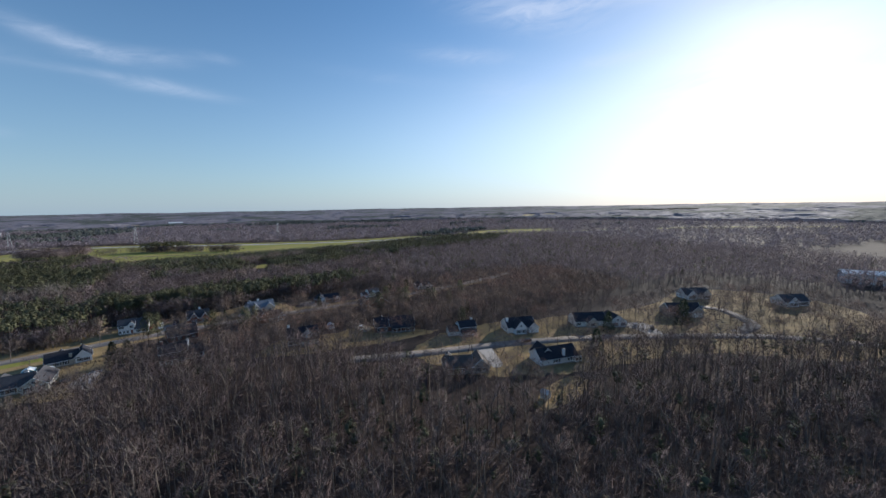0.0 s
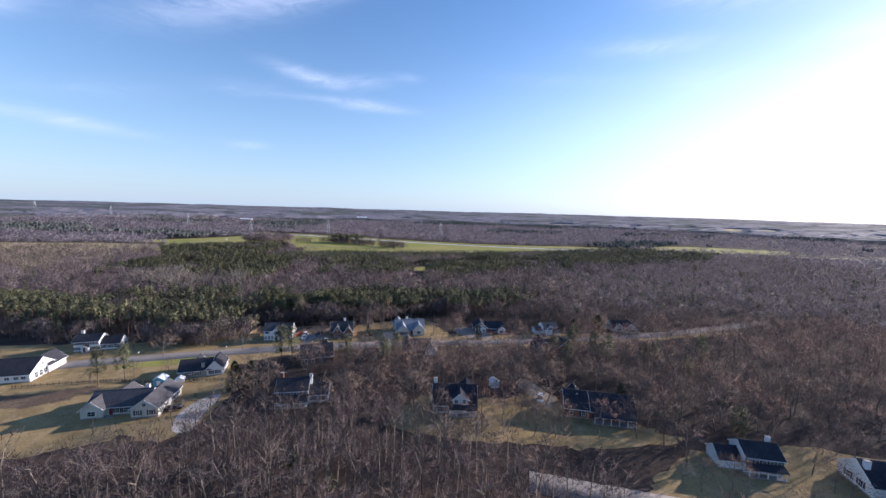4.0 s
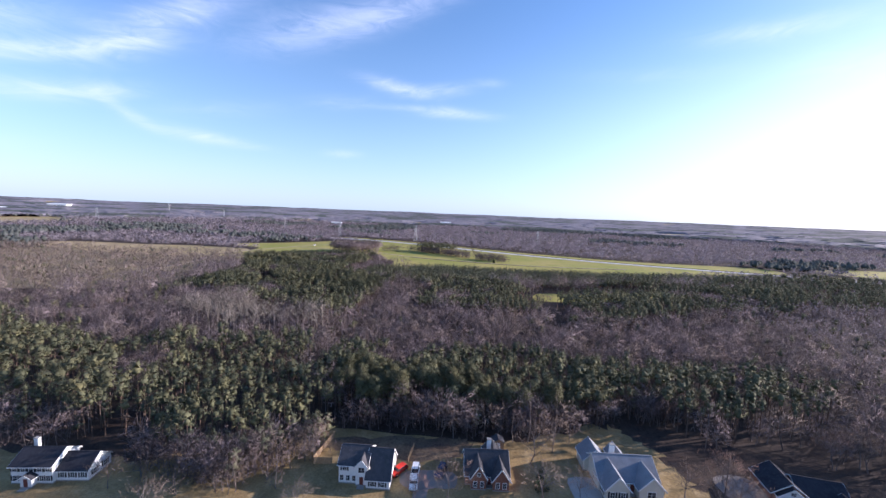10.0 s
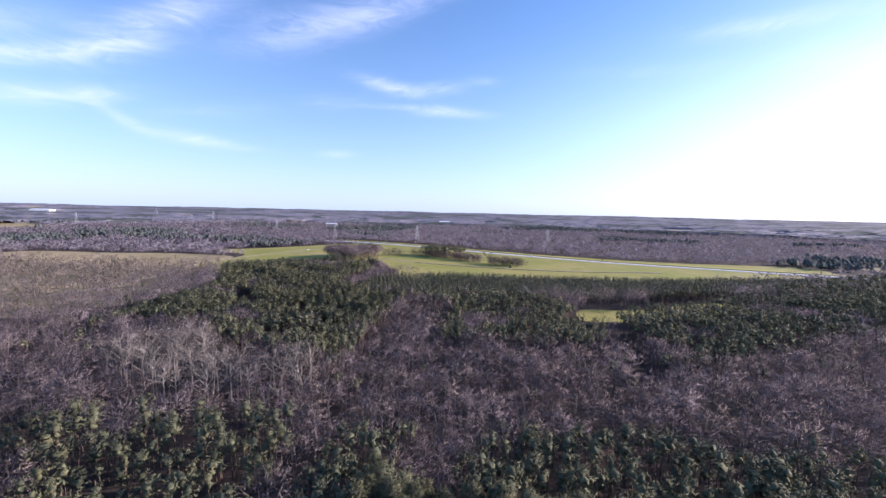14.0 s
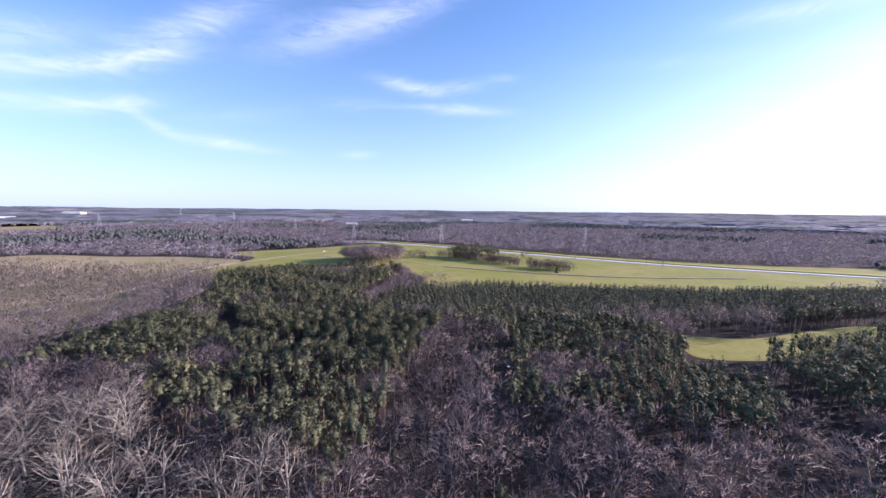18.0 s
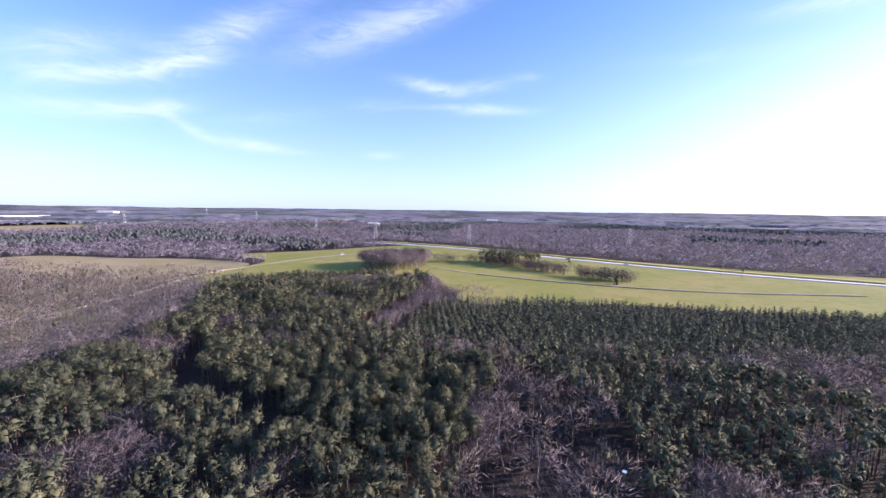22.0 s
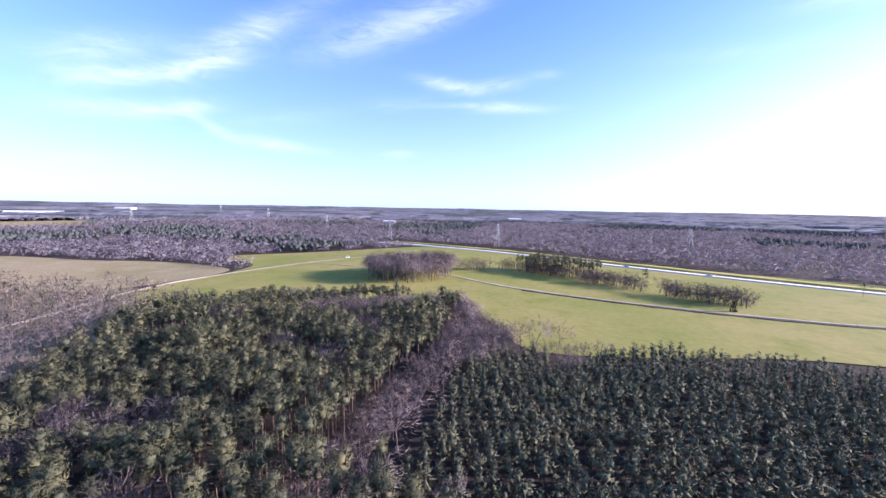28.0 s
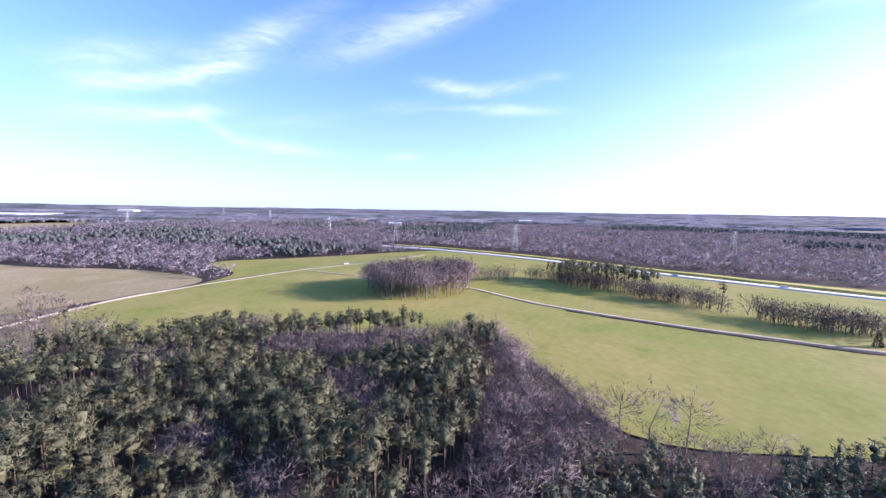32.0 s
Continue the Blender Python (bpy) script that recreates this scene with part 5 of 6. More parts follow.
def build_houses():
    # long low white building with a dark roof
    house(-131.5, 93.5, 12, "long low white house with a dark charcoal roof", M_WHITE, M_ROOF,
          [(0, 0, 20.5, 11.5, 3.0, 3.7, "x"), (7.5, 6, 6.5, 8.5, 3.0, 2.9, "y"), (-1.5, -6.5, 2.8, 2.5, 2.7, 1.2, "y")],
          rowwin(0, "f", (-8, -6.5, 4, 6.5, 8.5), 1.7, 1.3, 0.9) + rowwin(0, "r", (-3, -1, 1, 3), 1.5, 1.4, 2.0) + rowwin(0, "r", (0,), 4.6, 1.0, 1.0), doors=[(2, 0)], size=0.94)
    # white two-storey house across the street
    house(-124.5, 119.5, 13, "white two-storey house with charcoal roof and white chimney", M_WHITE, M_ROOF,
          [(-3.0, 0, 10.0, 7.8, 5.0, 2.5, "x"), (6.0, 0.6, 7.8, 7.0, 3.2, 2.6, "x"), (-3.0, -4.6, 2.6, 1.6, 2.6, 0.9, "y")],
          rowwin(0, "f", (-4, -2, 0, 2, 4), 4.1) + rowwin(0, "f", (-4, -2.4, 2.4, 4), 1.6) + rowwin(1, "f", (-2.5, 0, 2.5), 1.8) + rowwin(0, "r", (-1.5, 1.8), 4.5, 0.9, 1.2) + rowwin(1, "r", (-1.6, 1.6), 1.7),
          chimneys=[(-7.2, 2.2, 8.6, M_WHITE)], doors=[(2, 0)], size=0.82)
    # L-shaped cream house, grey roof
    house(-78.5, 79.5, 9, "L-shaped cream house with a grey shingle roof", M_CREAM, M_ROOFGREY,
          [(-1.5, -4.2, 15, 8.5, 2.9, 2.8, "x"), (6.9, -4.2, 7.0, 13.5, 2.9, 2.5, "y"), (-7.0, -7.0, 5.5, 5.5, 2.9, 2.2, "y"), (-3.5, 0.5, 5.5, 5, 2.8, 2.0, "y")],
          rowwin(1, "f", (-1.7, 1.7), 1.6) + [(1, "f", 0, 3.9, 0.9, 0.9)] + rowwin(2, "f", (0,), 1.6, 1.9, 1.3) + rowwin(1, "r", (-5, -2, 2, 5), 1.6) + rowwin(0, "f", (0.2, 2.4), 1.6),
          chimneys=[(3.2, -1.5, 5.8, M_TRIM)], doors=[(0, -1.4)], size=0.95)
    # white two-storey house with front porch
    house(-31.5, 80.5, 8, "white two-storey house with porch and black shutters", M_WHITE, M_ROOF,
          [(-2.2, 0, 10.4, 8.0, 5.4, 2.7, "x"), (6.2, 0.8, 6.4, 7.4, 3.2, 2.9, "x")],
          rowwin(0, "f", (-4.2, -2.1, 0, 2.1, 4.2), 4.4) + rowwin(0, "f", (-4, -2, 2, 4), 1.6) + rowwin(1, "f", (-1.5, 1.3), 1.7) + rowwin(1, "r", (-1.8, 1.8), 1.7),
          chimneys=[(-6.6, 2.0, 9.3, M_BRICK), (3.4, 0.3, 9.0, M_TRIM)], porch=(-7.3, 2.9, -6.2, -4.0, 2.9, 6), doors=[(0, 0)], size=0.87)
    # black-roofed white house with a gabled dormer
    house(15.5, 77, -3, "white house with a black roof and gabled front dormer", M_WHITE, M_ROOF,
          [(0, 0, 13.5, 9.0, 3.2, 4.2, "x"), (1.6, -2.6, 4.6, 4.6, 5.0, 2.0, "y"), (4.0, 6.0, 6.0, 5.0, 3.0, 2.6, "y")],
          rowwin(0, "f", (-5, -3.2, 3.2, 5), 1.6) + rowwin(1, "f", (-1.2, 1.2), 4.3, 0.9, 1.2) + rowwin(0, "r", (-1.6, 1.6), 1.7), chimneys=[(-6.2, 1.5, 8.6, M_TRIM)], porch=(-1.5, 6.6, -6.4, -4.5, 2.7, 5), doors=[(0, 0.4)], size=0.95)
    house(57.5, 73.8, -12, "dark-roofed brick house with a long white porch", M_BRICK, M_ROOF,
          [(-5.5, 0.5, 7.5, 9, 3.0, 3.2, "x"), (4.0, 0, 12, 9, 3.0, 3.4, "x"), (-5.5, 3.0, 5.0, 6.5, 3.0, 2.8, "y")],
          rowwin(0, "f", (-2, 1.5), 1.6) + rowwin(1, "f", (-4.6, -2.6, 2.6, 4.6), 1.6) + rowwin(1, "r", (-1.6, 1.6), 1.7), porch=(-1.5, 9.6, -6.6, -4.5, 2.6, 6), doors=[(1, 0)])
    house(-72, 98.7, 17, "taupe house with dark roof and white gable ends", M_WHITE, M_ROOF,
          [(-1.5, 0, 12, 9.5, 3.0, 3.3, "x", M_TAUPE), (6.0, 0.6, 6.0, 11, 3.3, 3.1, "y"), (-2, 4.5, 5, 5, 3.0, 2.8, "y")],
          rowwin(0, "f", (-4, -1.5, 1.2), 1.6) + rowwin(1, "r", (-3, 0, 3), 1.7) + rowwin(1, "f", (-1.2, 1.2), 1.6), chimneys=[(1.5, -3.6, 5.4, M_TAUPE)], size=0.8)
    house(-35.5, 110.5, 18, "brown brick house with a dark hip-like roof", M_BRICK, M_ROOF,
          [(0, 0, 11.5, 9, 3.0, 3.4, "x"), (2.8, 4.4, 5.5, 5, 3.0, 3.2, "y")], rowwin(0, "f", (-4, -1.5, 1.5, 4), 1.6) + rowwin(0, "r", (-1.5, 1.5), 1.6), chimneys=[(3.4, 1.5, 7.6, M_BRICK)])
    # the row across the street
    house(-59, 134.3, 7, "white two-storey house with grey roof and dark shutters", M_WHITE, M_ROOFGREY,
          [(-2.9, 0, 7.4, 8.0, 5.3, 2.7, "x"), (3.8, -0.6, 6.0, 9.6, 3.0, 4.9, "x"), (-0.6, -2.2, 3.0, 4.6, 5.3, 1.7, "y")],
          rowwin(0, "f", (-2.2,), 4.3) + rowwin(2, "f", (0,), 4.3, 1.5, 1.4) + rowwin(0, "f", (-2.9, -1.3, 0.3), 1.6, 0.9, 1.4) + rowwin(1, "f", (-1.4, 1.2), 1.6) + rowwin(1, "r", (-2, 2), 1.8), doors=[(2, 0)], size=0.86)
    house(-32.5, 139.8, 10, "red brick house with grey roof and twin front gables", M_BRICK, M_ROOFGREY,
          [(0, 0.5, 11.5, 8.6, 3.1, 4.0, "x"), (-2.4, -3.0, 3.8, 5.0, 3.6, 3.0, "y"), (3.4, -3.2, 4.2, 5.2, 3.1, 3.0, "y"), (2.5, 6.0, 4.5, 4.5, 3.0, 2.2, "y")],
          rowwin(1, "f", (-0.9, 0.9), 1.6, 0.8, 1.5) + rowwin(1, "f", (0,), 4.2, 0.8, 0.9) + rowwin(2, "f", (-0.9, 0.9), 1.6, 0.9, 1.5) + rowwin(0, "l", (-1.5, 1.8), 1.6), chimneys=[(1.2, 3.6, 8.2, M_TRIM)], doors=[(0, 0.6)], size=0.85)
    house(-1.8, 144.8, 8, "pale house with a light grey many-gabled roof", M_CREAM, M_ROOFPALE,
          [(0.5, 1.0, 14, 9.5, 3.0, 3.3, "x"), (-3.4, -3.6, 5.4, 6.4, 3.0, 3.0, "y"), (4.6, -3.4, 5.6, 5.4, 3.0, 2.8, "y"), (-5.0, 5.6, 5.5, 5.0, 3.2, 2.6, "y"), (1.5, 6.0, 3.5, 4.5, 3.0, 1.8, "y")],
          rowwin(1, "f", (-1.2, 1.2), 1.6) + rowwin(2, "f", (0,), 1.6, 1.8, 1.4) + rowwin(0, "r", (-1.6, 1.8), 1.7) + rowwin(1, "l", (-1, 1.4), 1.6), chimneys=[(-0.6, 4.0, 7.0, M_TRIM)], doors=[(0, 0.8)], size=0.94)
    house(37, 148, -4, "black-roofed brick ranch house with white front gables", M_BRICK, M_ROOF,
          [(-4.5, 1.5, 9, 10, 2.9, 3.2, "y"), (4.0, 1.5, 12, 9.0, 2.9, 3.0, "x"), (-4.5, -3.6, 6.6, 2.0, 2.9, 2.4, "y", M_WHITE), (8.4, -3.4, 4.2, 3.4, 2.9, 1.7, "y", M_WHITE)],
          rowwin(2, "f", (0,), 3.9, 1.2, 0.9) + rowwin(2, "f", (-2, 2), 1.6, 1.2, 1.2) + rowwin(1, "f", (-1.5, 1.2), 1.6) + rowwin(3, "f", (0,), 1.6), doors=[(1, -3.6)], size=0.78)
    house(67, 146, 8, "white two-storey house with front porch and dark roof", M_WHITE, M_ROOFGREY,
          [(0, 0, 9, 7.5, 4.9, 2.2, "x"), (-7.0, 0.6, 4.0, 6, 2.7, 1.6, "x"), (-1.0, -3.4, 3.4, 2.6, 5.0, 1.5, "y")], rowwin(0, "f", (-3.8, 2.0, 3.9), 4.3) + rowwin(0, "f", (2, 3.9), 1.6) + rowwin(2, "f", (0,), 4.3), porch=(0.8, 5.2, -6, -4, 2.8, 4), size=0.8)
    house(108, 150.5, 4, "cream house with a broad front gable", M_CREAM, M_ROOF,
          [(2, 0, 9, 9, 3.0, 3.2, "y"), (-5, 1.5, 6, 8, 3.0, 3.4, "y"), (-1, 4, 14, 7, 3.0, 3.2, "x")], rowwin(0, "f", (-2, 0, 2), 1.7) + rowwin(1, "f", (0,), 1.7) + rowwin(0, "f", (0,), 4.2, 0.9, 0.9), size=0.78)
    house(3, 119.5, 6, "brown brick house with a steep dark roof", M_BRICK, M_ROOFBROWN, [(0, 0, 11, 8, 2.8, 2.8, "x"), (-3.6, 1.0, 4.0, 9.0, 2.8, 3.0, "y"), (5.0, -2.0, 4.5, 5, 2.8, 2.4, "y", M_WHITE)], rowwin(0, "f", (-0.5, 1.5), 1.6) + rowwin(1, "f", (0,), 1.6))
    house(60.5, 122, 4, "dark brick house with twin dark gables", M_BRICK, M_ROOF, [(-4.5, 0, 7.0, 8, 2.9, 3.0, "y"), (4.5, 0, 7.0, 8, 2.9, 2.7, "y"), (0, 0.5, 16, 6.5, 2.9, 2.4, "x")], rowwin(0, "f", (-1.3, 1.3), 1.6) + rowwin(1, "f", (-1.3, 1.3), 1.6))
    # along the lane
    house(100.5, 7.5, -10, "white house with a black roof and white chimney", M_WHITE, M_ROOF,
          [(0, 0, 18, 9, 3.0, 3.3, "x"), (-4.2, 2.5, 6.5, 8.5, 3.2, 3.4, "y"), (8.8, -3.4, 3.4, 3.6, 2.4, 1.0, "y")], rowwin(0, "f", (-2.6, -1.4, -0.2), 1.7, 0.9, 1.2) + rowwin(0, "f", (4.4, 5.6, 6.8), 1.7, 0.9, 1.2) + rowwin(2, "f", (-0.8, 0.8), 1.5, 1.0, 1.0), chimneys=[(2.2, -3.9, 6.2, M_WHITE)], size=0.9)
    house(66.5, 16.5, -20, "weathered taupe house with a brown roof", M_TAUPE, M_ROOFBROWN,
          [(-3.5, 0, 11, 9, 3.2, 3.2, "x"), (5.5, 0.5, 7, 10, 3.0, 3.2, "y"), (-7.5, 2.5, 5, 6, 3.2, 3.0, "y")], rowwin(0, "f", (-3.5, -1, 1.5), 1.7) + rowwin(1, "f", (-1.2, 1.2), 1.6) + rowwin(1, "r", (-2, 2), 1.6), chimneys=[(-8.2, 1, 6.8, M_TAUPE)], size=0.86)
    house(110.5, 41.5, -14, "white house with dark roof and twin front gables", M_WHITE, M_ROOF,
          [(0, 1.5, 14, 9, 3.0, 3.2, "x"), (-1.6, -3.0, 5.6, 5.5, 3.2, 3.2, "y"), (5.0, -2.8, 5.0, 5.0, 2.9, 2.3, "y")], rowwin(1, "f", (-1.2, 1.2), 1.6) + rowwin(1, "f", (0,), 4.2, 0.8, 0.9) + rowwin(0, "l", (-1.6, 1.6), 1.6), chimneys=[(-6.4, 0, 6.8, M_TRIM)], garage=(2, 0, 3.2))
    house(84.5, 51, -12, "white two-storey house with porch and dark roof", M_WHITE, M_ROOF,
          [(2, 0, 10, 8, 5.3, 2.6, "x"), (-6, 0.5, 6.5, 7, 3.0, 2.4, "x")], rowwin(0, "f", (-3.8, -1.9, 0, 1.9, 3.8), 4.3) + rowwin(0, "f", (-3.6, -1.8, 1.8, 3.6), 1.6), porch=(-2.8, 6.8, -6, -4, 2.8, 5), chimneys=[(5.6, 1.4, 9.0, M_TRIM)], size=0.8)
    house(150, 30.5, -22, "white ranch house with a long dark roof and garage", M_WHITE, M_ROOF,
          [(-4, 1, 16, 9, 3.0, 3.0, "x"), (8.0, -1.5, 9, 10, 3.0, 3.0, "y"), (-4, -3.6, 5, 3.6, 2.9, 2.0, "y", M_CREAM)], rowwin(1, "f", (-2.8, -0.9, 2.8), 1.6) + rowwin(1, "f", (0,), 3.9, 0.9, 0.8) + rowwin(2, "f", (0,), 1.6) + rowwin(0, "f", (-6.5, 2.5), 1.6))
    house(246, 38, -24, "white house with pale gables by the side street", M_WHITE, M_ROOFGREY, [(0, 0, 16, 9, 3.2, 3.2, "x"), (-4.5, -3.5, 5.5, 5, 3.2, 3.0, "y"), (4.5, -3.5, 5.5, 5, 3.2, 3.0, "y")], rowwin(1, "f", (-1.2, 1.2), 1.7) + rowwin(2, "f", (-1.2, 1.2), 1.7))
    house(276, 1, -24, "white house with a grey roof among the trees", M_WHITE, M_ROOFGREY, [(0, 0, 15, 9, 3.2, 3.0, "x"), (-3.5, -3.5, 6, 5, 3.2, 2.8, "y")], rowwin(0, "f", (1.5, 3.5, 5.5), 1.7) + rowwin(1, "f", (-1.4, 1.4), 1.7))
    house(203, 20, -28, "taupe house with a broad dark roof", M_TAUPE, M_ROOF, [(0, 0, 17, 10, 3.0, 3.4, "x"), (5, -3.4, 6.5, 6, 3.0, 2.8, "y")], rowwin(0, "f", (-6, -3.5, -1), 1.6) + rowwin(1, "f", (0,), 1.7), garage=(1, 0, 4.4))
    house(-196, 72, 16, "white gabled house beyond the lawn", M_WHITE, M_ROOFGREY, [(0, 0, 12, 9, 3.2, 3.2, "y"), (-7, 1, 8, 8, 3.0, 2.8, "x")], rowwin(0, "f", (-3, 0, 3), 1.7))


build_houses()


# ---- drives, cars, fences, pylons, far buildings ----
def slab(name, pts, mat, label, lift=0.1):
    return patch(name, pts, mat, lift, label, "driveway", 6, 3)


slab("driveway", [(-62.5, 75), (-60.6, 81.3), (-58.6, 83), (-56.2, 82), (-56, 73), (-54.5, 64), (-59, 64), (-62, 70)], M_CONCRETE, "pale concrete driveway beside the cream house")
slab("driveway.001", [(-51, 133), (-50.5, 137), (-40, 139), (-39, 134), (-44.5, 132.5), (-43.2, 125), (-46.8, 125), (-47.5, 131)], M_ASPHALT, "grey driveway shared by two houses")
slab("driveway.002", [(-13.5, 143), (-7.4, 144), (-7.0, 138), (-8.6, 131), (-12.0, 131), (-13, 137)], M_CONCRETE, "pale concrete driveway by the light grey roof")
slab("driveway.003", [(21, 151), (28, 153), (33, 148), (38, 140), (33, 136), (26, 139), (21, 145)], M_ASPHALT, "broad grey driveway of the ranch house")
slab("driveway.004", [(80.5, 31), (86, 30), (83, 20), (80.5, 13), (76, 13), (78.5, 22)], M_CONCRETE, "pale concrete driveway from the lane")
slab("driveway.005", [(160, 25), (172, 20), (168, 10), (163, 3), (158, 5), (160, 14)], M_CONCRETE, "pale concrete driveway with two parked cars")
slab("driveway.006", [(44, 76), (48, 80), (46, 88), (42, 96), (38, 92), (41, 84)], M_GRAVEL, "worn gravel yard behind the brick house")
patch("yard_bare", [(-73, 144), (-51, 150), (-40, 152), (-36, 148), (-47, 141), (-70, 140)], M_EARTH, 0.09, "bare reddish earth behind the houses", "yard", 8, 10, 0.6)
patch("mulch_bed", [(-140, 84), (-115, 82), (-99, 88), (-96, 85), (-104, 76), (-120, 73), (-140, 74)], M_EARTH, 0.09, "brown mulch and leaves beside the lawn", "yard", 8, 10, 0.8)
patch("yard_sunny", [(72, -18), (80, -9), (96, -6), (98, -12), (86, -18)], M_LAWN, 0.09, "sunlit golden back lawn between trees", "lawn", 6)
patch("verge_green", [(-105, 101), (-88, 104), (-72, 112), (-78, 114), (-95, 108)], M_FIELD, 0.09, "thin green grass on the roadside lawn", "lawn", 8)

M_CARS = {"black": material("black_car_paint", (0.012, 0.012, 0.014), 0.25), "white": material("white_car_paint", (0.75, 0.75, 0.74), 0.3), "blue": material("dark_blue_car_paint", (0.03, 0.05, 0.11), 0.25),
          "red": material("red_car_paint", (0.55, 0.04, 0.025), 0.35), "silver": material("silver_car_paint", (0.42, 0.43, 0.44), 0.3)}
M_TYRE = material("tyre_rubber", (0.02, 0.02, 0.02), 0.9)
M_RIM = material("alloy_rim", (0.5, 0.5, 0.5), 0.35, metal=0.8)
M_LAMP = material("lamp_lens", (0.7, 0.68, 0.6), 0.2)


def car(x, y, yaw, colour, label, tall=0.0):
    base = thing("car", pose(x, y, float(height(x, y)) + 0.12, 0, 0, yaw), label, "car", "parked cars")
    bm = bmesh.new()
    prof = [(-2.25, 0.35), (-2.3, 0.75), (-2.1, 0.95), (-1.0, 1.0), (1.0, 1.02 + tall * 0.1), (2.2, 0.98 + tall * 0.1), (2.28, 0.6), (2.2, 0.35)]
    ends = [[bm.verts.new((px, s * 0.9, pz)) for px, pz in prof] for s in (-1, 1)]
    bm.faces.new(ends[0])
    bm.faces.new(ends[1][::-1])
    for i in range(len(prof)):
        j = (i + 1) % len(prof)
        bm.faces.new((ends[0][j], ends[0][i], ends[1][i], ends[1][j]))
    bmesh.ops.recalc_face_normals(bm, faces=bm.faces[:])
    bmesh.ops.bevel(bm, geom=bm.edges[:], offset=0.06, segments=2, affect="EDGES")
    part("body", bm, M_CARS[colour], base)
    for nm, z0, z1, ins, mat in (("glazing", 0.98, 1.36 + tall, 0.0, M_GLASS), ("roof", 1.36 + tall, 1.44 + tall, 0.26, M_CARS[colour])):
        cb = bmesh.new()
        lo = [(-1.05 + ins * 1.6, -0.82 + ins * 0.5), (2.0 - ins, -0.82 + ins * 0.5), (2.0 - ins, 0.82 - ins * 0.5), (-1.05 + ins * 1.6, 0.82 - ins * 0.5)]
        k = 0.26 if nm == "glazing" else 0.05
        hi = [(lo[0][0] + k * 1.6, lo[0][1] + k * 0.5), (lo[1][0] - k, lo[1][1] + k * 0.5), (lo[2][0] - k, lo[2][1] - k * 0.5), (lo[3][0] + k * 1.6, lo[3][1] - k * 0.5)]
        v0, v1 = [cb.verts.new((*p, z0)) for p in lo], [cb.verts.new((*p, z1)) for p in hi]
        cb.faces.new(v0[::-1])
        cb.faces.new(v1)
        for i in range(4):
            j = (i + 1) % 4
            cb.faces.new((v0[i], v0[j], v1[j], v1[i]))
        part(nm, cb, mat, base)
    for wx in (-1.4, 1.4):
        for s in (-1, 1):
            wb = bmesh.new()
            bmesh.ops.create_cone(wb, cap_ends=True, segments=16, radius1=0.33, radius2=0.33, depth=0.22, matrix=Matrix.Rotation(radians(90), 4, "X"))
            wheel = part("wheel", wb, M_TYRE, base, "", pose(wx, s * 0.82, 0.33))
            rb = bmesh.new()
            bmesh.ops.create_cone(rb, cap_ends=True, segments=12, radius1=0.2, radius2=0.2, depth=0.24, matrix=Matrix.Rotation(radians(90), 4, "X"))
            part("rim", rb, M_RIM, wheel)
    for s in (-1, 1):
        part("headlight", box_bm(-2.32, -2.24, s * 0.65 - 0.15, s * 0.65 + 0.15, 0.68, 0.82, 0.01), M_LAMP, base)


car(-65.2, 74.2, 10, "black", "black sedan parked beside the cream house")
car(-47.9, 133.2, 100, "white", "white car parked on the shared drive")
car(-48.4, 136.4, 95, "white", "white van parked at the head of the drive", 0.4)
car(-42.6, 138.0, 80, "blue", "dark blue pickup parked by the brick house", 0.3)
car(-52.2, 136.2, 60, "red", "bright red car parked beside the white house")
car(163, 18, 30, "silver", "silver car parked on the concrete drive")
car(167, 12, 40, "black", "black car parked on the concrete drive")
car(43.0, 80.5, 70, "white", "white van parked on the gravel yard", 0.5)
car(103.5, 27.5, -14, "black", "dark car parked along the lane")
car(-50.5, 79.5, 80, "black", "black car parked on the concrete drive")
car(-352, 640, 60, "white", "white van standing on the gravel lane", 0.5)
car(-8, 671, -20, "white", "white car on the pale highway")
car(-70, 697, -25, "silver", "silver car on the pale highway")


def fence(pts, label, h=1.7, gap=0.22, board=0.19, mat=M_WOOD, cap=150):
    base = thing("fence", pose(pts[0][0], pts[0][1], 0), label, "fence")
    me = {}
    for (ax, ay), (bx, by) in zip(pts[:-1], pts[1:]):
        L = math.hypot(bx - ax, by - ay)
        yaw = math.degrees(math.atan2(by - ay, bx - ax))
        for i in range(int(L / 2.4) + 1):
            f = min(i * 2.4 / L, 1)
            if "post" not in me:
                me["post"] = mesh_of(box_bm(-0.07, 0.07, -0.07, 0.07, -0.3, h + 0.1, 0.01), "post", mat)
            part("post", me["post"], None, base, "", pose(ax + (bx - ax) * f - pts[0][0], ay + (by - ay) * f - pts[0][1], 0, 0, 0, yaw))
        n = min(int(L / gap), cap)
        for i in range(n):
            f = (i + 0.5) / n
            if "slat" not in me:
                me["slat"] = mesh_of(box_bm(-board / 2, board / 2, 0.05, 0.075, 0.08, h, 0.0), "slat", mat)
            part("slat", me["slat"], None, base, "", pose(ax + (bx - ax) * f - pts[0][0], ay + (by - ay) * f - pts[0][1], 0, 0, 0, yaw))
        for z in (0.4, h - 0.35):
            part("rail", box_bm(0, L, 0.0, 0.05, z - 0.05, z + 0.05), mat, base, "", pose(ax - pts[0][0], ay - pts[0][1], 0, 0, 0, yaw))


def mesh_of(bm, name, mat):
    me = bpy.data.meshes.new(name)
    bm.to_mesh(me)
    bm.free()
    me.materials.append(mat)
    return me


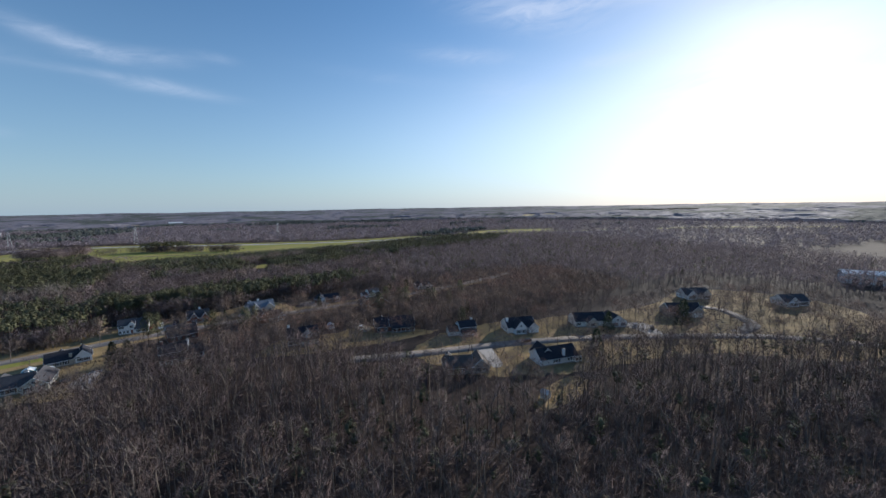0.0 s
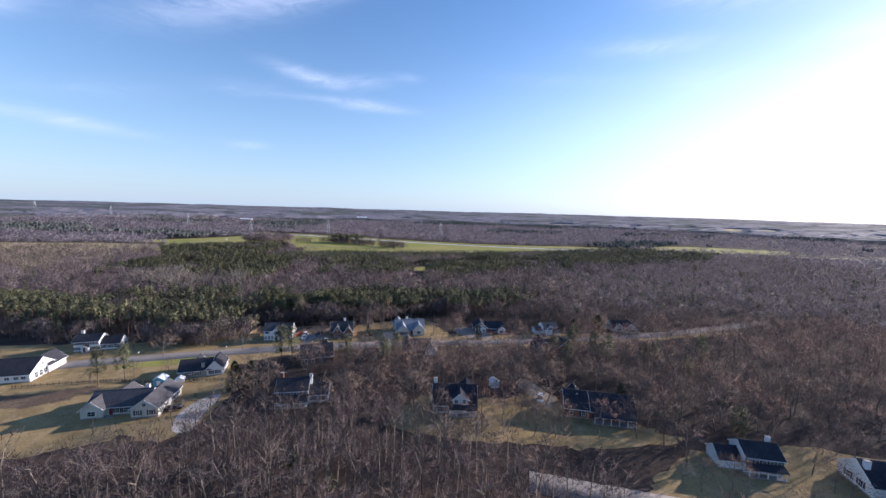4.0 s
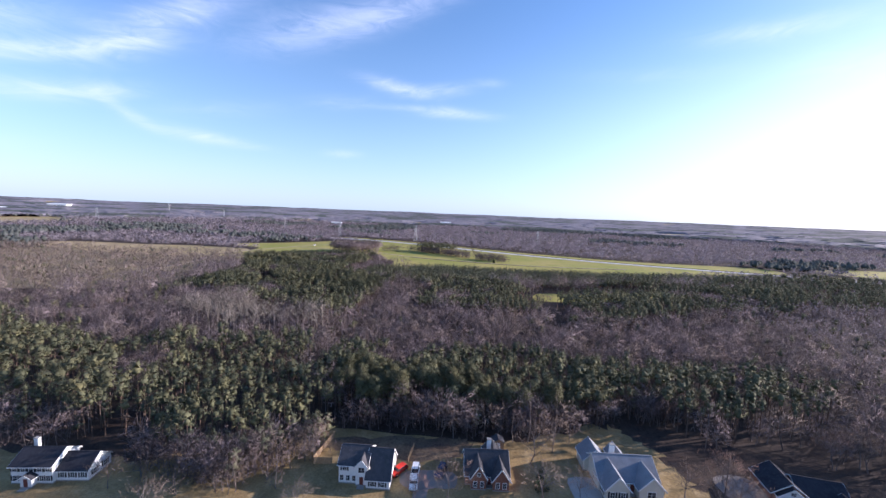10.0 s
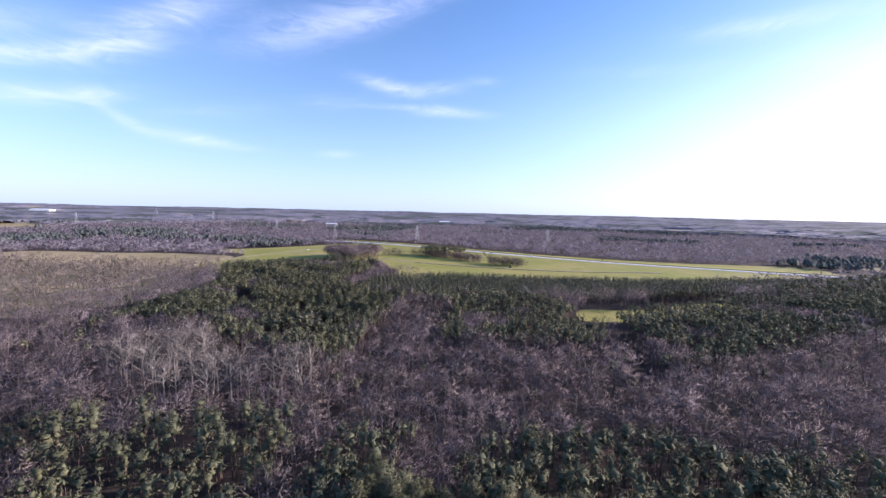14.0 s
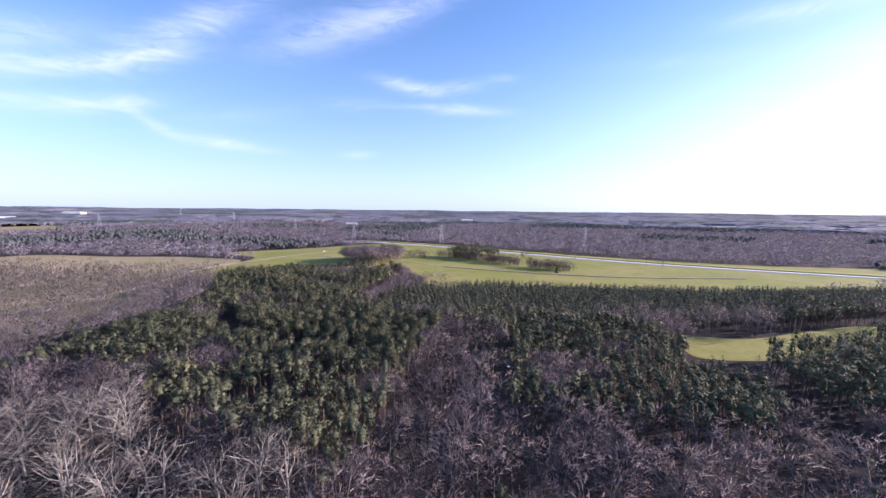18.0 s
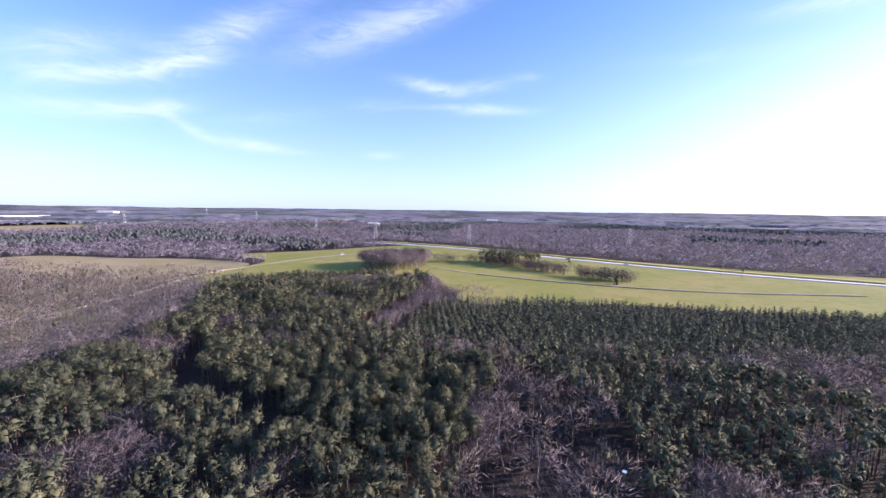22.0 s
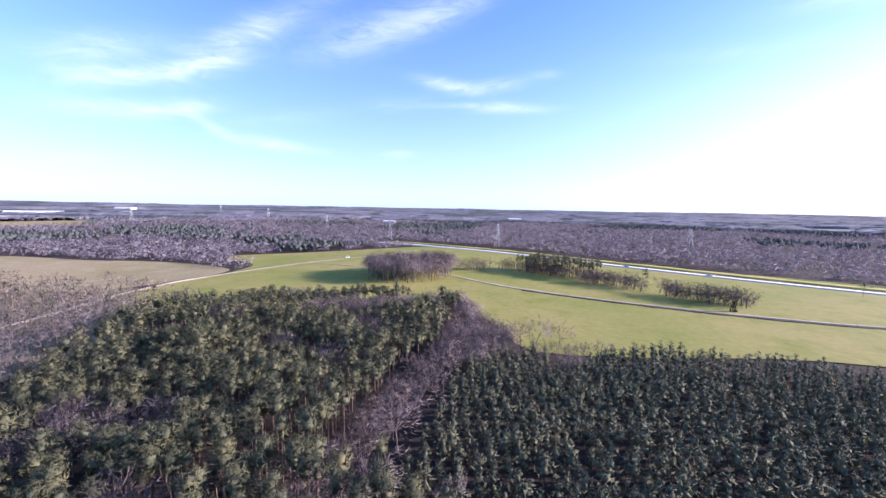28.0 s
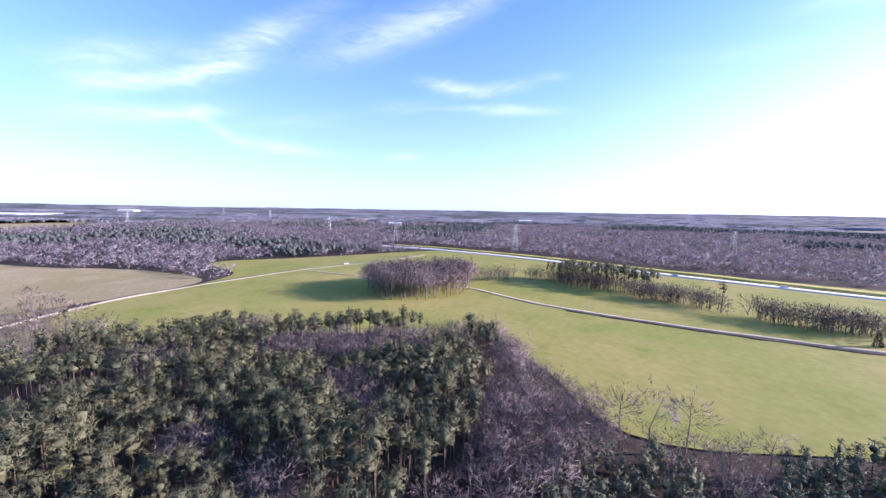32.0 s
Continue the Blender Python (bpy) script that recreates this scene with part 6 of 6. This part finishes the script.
fence([(-68.5, 135.5), (-72.7, 134.6), (-72.6, 145.5)], "tan wooden board fence behind the white house")
fence([(-97, 91), (-84.7, 90.2), (-73.4, 91.0), (-60, 93)], "dark weathered post and board fence behind the cream house", 1.1, 1.2, 0.2, M_ROOFBROWN)
fence([(-51, 140), (-51, 146)], "red-brown deck railing of the white house", 1.4, 0.5, 0.2, M_WOOD)
fence([(-122, 86), (-108, 89), (-97, 91)], "dark rail fence along the mulch bed", 1.0, 1.5, 0.2, M_ROOFBROWN)


def shed(x, y, yaw, w, d, h, wall, roof, label):
    base = thing("shed", pose(x, y, float(height(x, y)), 0, 0, yaw), label, "shed")
    part("wall", gabled_bm(w, d, h, w * 0.28, "y"), wall, base)
    part("roof", slope_bm(w, d, h, w * 0.28, "y", -1, 0.2, 0.1), roof, base)
    part("roof", slope_bm(w, d, h, w * 0.28, "y", 1, 0.2, 0.1), roof, base)
    part("door", box_bm(-0.5, 0.5, -d / 2 - 0.05, -d / 2, 0.1, 1.9, 0.01), M_TRIM, base)


M_BLUE = material("blue_tarp", (0.10, 0.32, 0.48), 0.45, (0.14, 0.38, 0.52), 1.0, None, 5.0, contrast=0.1)
shed(-79.5, 89.5, 10, 3.2, 3.0, 2.2, M_BLUE, M_TRIM, "small pale blue shed with a white roof")
shed(-74.5, 91.2, 25, 2.4, 2.0, 1.2, M_TRIM, M_TRIM, "white covered trailer behind the cream house")
shed(30, 90, 20, 2.6, 2.4, 2.2, M_TRIM, M_TRIM, "small white garden shed under trees")
shed(-30, 151, 10, 3, 2.4, 2.0, M_WOOD, M_ROOFGREY, "small wooden shed behind the brick house")
shed(78, -13, 20, 2.6, 2.4, 2.0, M_WHITE, M_TRIM, "small white shed on the sunlit back lawn")


def mailbox(x, y, yaw):
    base = thing("mailbox", pose(x, y, 0.05, 0, 0, yaw), "white mailbox on a wooden post by the street", "mailbox", "mailboxes")
    part("post", box_bm(-0.06, 0.06, -0.06, 0.06, -0.2, 1.0, 0.01), M_WOOD, base)
    part("box", box_bm(-0.13, 0.13, -0.28, 0.28, 1.0, 1.28, 0.05), M_TRIM, base)


for p in ((-74.7, 119.8, 10), (-42.4, 127.2, 10), (-6.5, 133.6, 10), (24, 136.4, 5), (-104, 112.6, 12)):
    mailbox(*p)
M_STEEL = material("galvanised_steel", (0.42, 0.43, 0.44), 0.45, metal=0.7)


def pylon(x, y, h):
    base = thing("pylon", pose(x, y, float(height(x, y)), 0, 0, 30), "grey lattice power pylon above the woods", "pylon", "power pylons")
    r0, r1 = h * 0.10, h * 0.025

    def beam(name, p, q, r):
        v, t = prism(p, q, r, r, 4, 0)
        part(name, mesh_np(name, v, t, M_STEEL), None, base)

    for sx in (-1, 1):
        for sy in (-1, 1):
            beam("leg", (sx * r0, sy * r0, -0.5), (sx * r1, sy * r1, h), h * 0.006)
    for k in range(7):
        f0, f1 = k / 7, (k + 1) / 7
        a, b = r0 + (r1 - r0) * f0, r0 + (r1 - r0) * f1
        for sx, sy, tx, ty in ((-1, -1, 1, -1), (1, -1, 1, 1), (1, 1, -1, 1), (-1, 1, -1, -1)):
            beam("brace", (sx * a, sy * a, h * f0), (tx * b, ty * b, h * f1), h * 0.004)
    for z, w in ((0.74, 0.17), (0.86, 0.14), (0.97, 0.11)):
        beam("crossarm", (-h * w, 0, h * z), (h * w, 0, h * z), h * 0.006)
        for s in (-1, 1):
            beam("insulator", (s * h * w, 0, h * z), (s * h * w, 0, h * (z - 0.05)), h * 0.004)


for p in ((-222, 830, 34), (-430, 900, 34), (-700, 1090, 34), (-1150, 1370, 38), (-1700, 1650, 42), (-1290, 1010, 36), (40, 900, 32)):
    pylon(*p)


def far_building(x, y, w, d, h, yaw, label):
    base = thing("warehouse", pose(x, y, float(height(x, y)), 0, 0, yaw), label, "building", "far buildings")
    part("wall", box_bm(-w / 2, w / 2, -d / 2, d / 2, -1, h), M_WHITE, base)
    part("roof", slope_bm(w, d, h, h * 0.25, "x", -1, 1, 0.6), M_TRIM, base)
    part("roof", slope_bm(w, d, h, h * 0.25, "x", 1, 1, 0.6), M_TRIM, base)
    for k in range(4):
        part("door", box_bm(-w / 2 + w * (0.15 + k * 0.2), -w / 2 + w * (0.25 + k * 0.2), -d / 2 - 0.3, -d / 2, 0, h * 0.55), M_SHUTTER, base)


far_building(-2420, 1680, 80, 50, 13, 30, "large white warehouse on the skyline")
far_building(-1985, 1120, 150, 60, 8, 65, "long white warehouse beyond the tan field")
far_building(-700, 1440, 40, 20, 7, 20, "white farm building in the far woods")
far_building(-330, 1880, 50, 24, 10, 10, "white buildings in the far woods")
far_building(395, 0, 30, 14, 7, -60, "long white-roofed building among the woods")
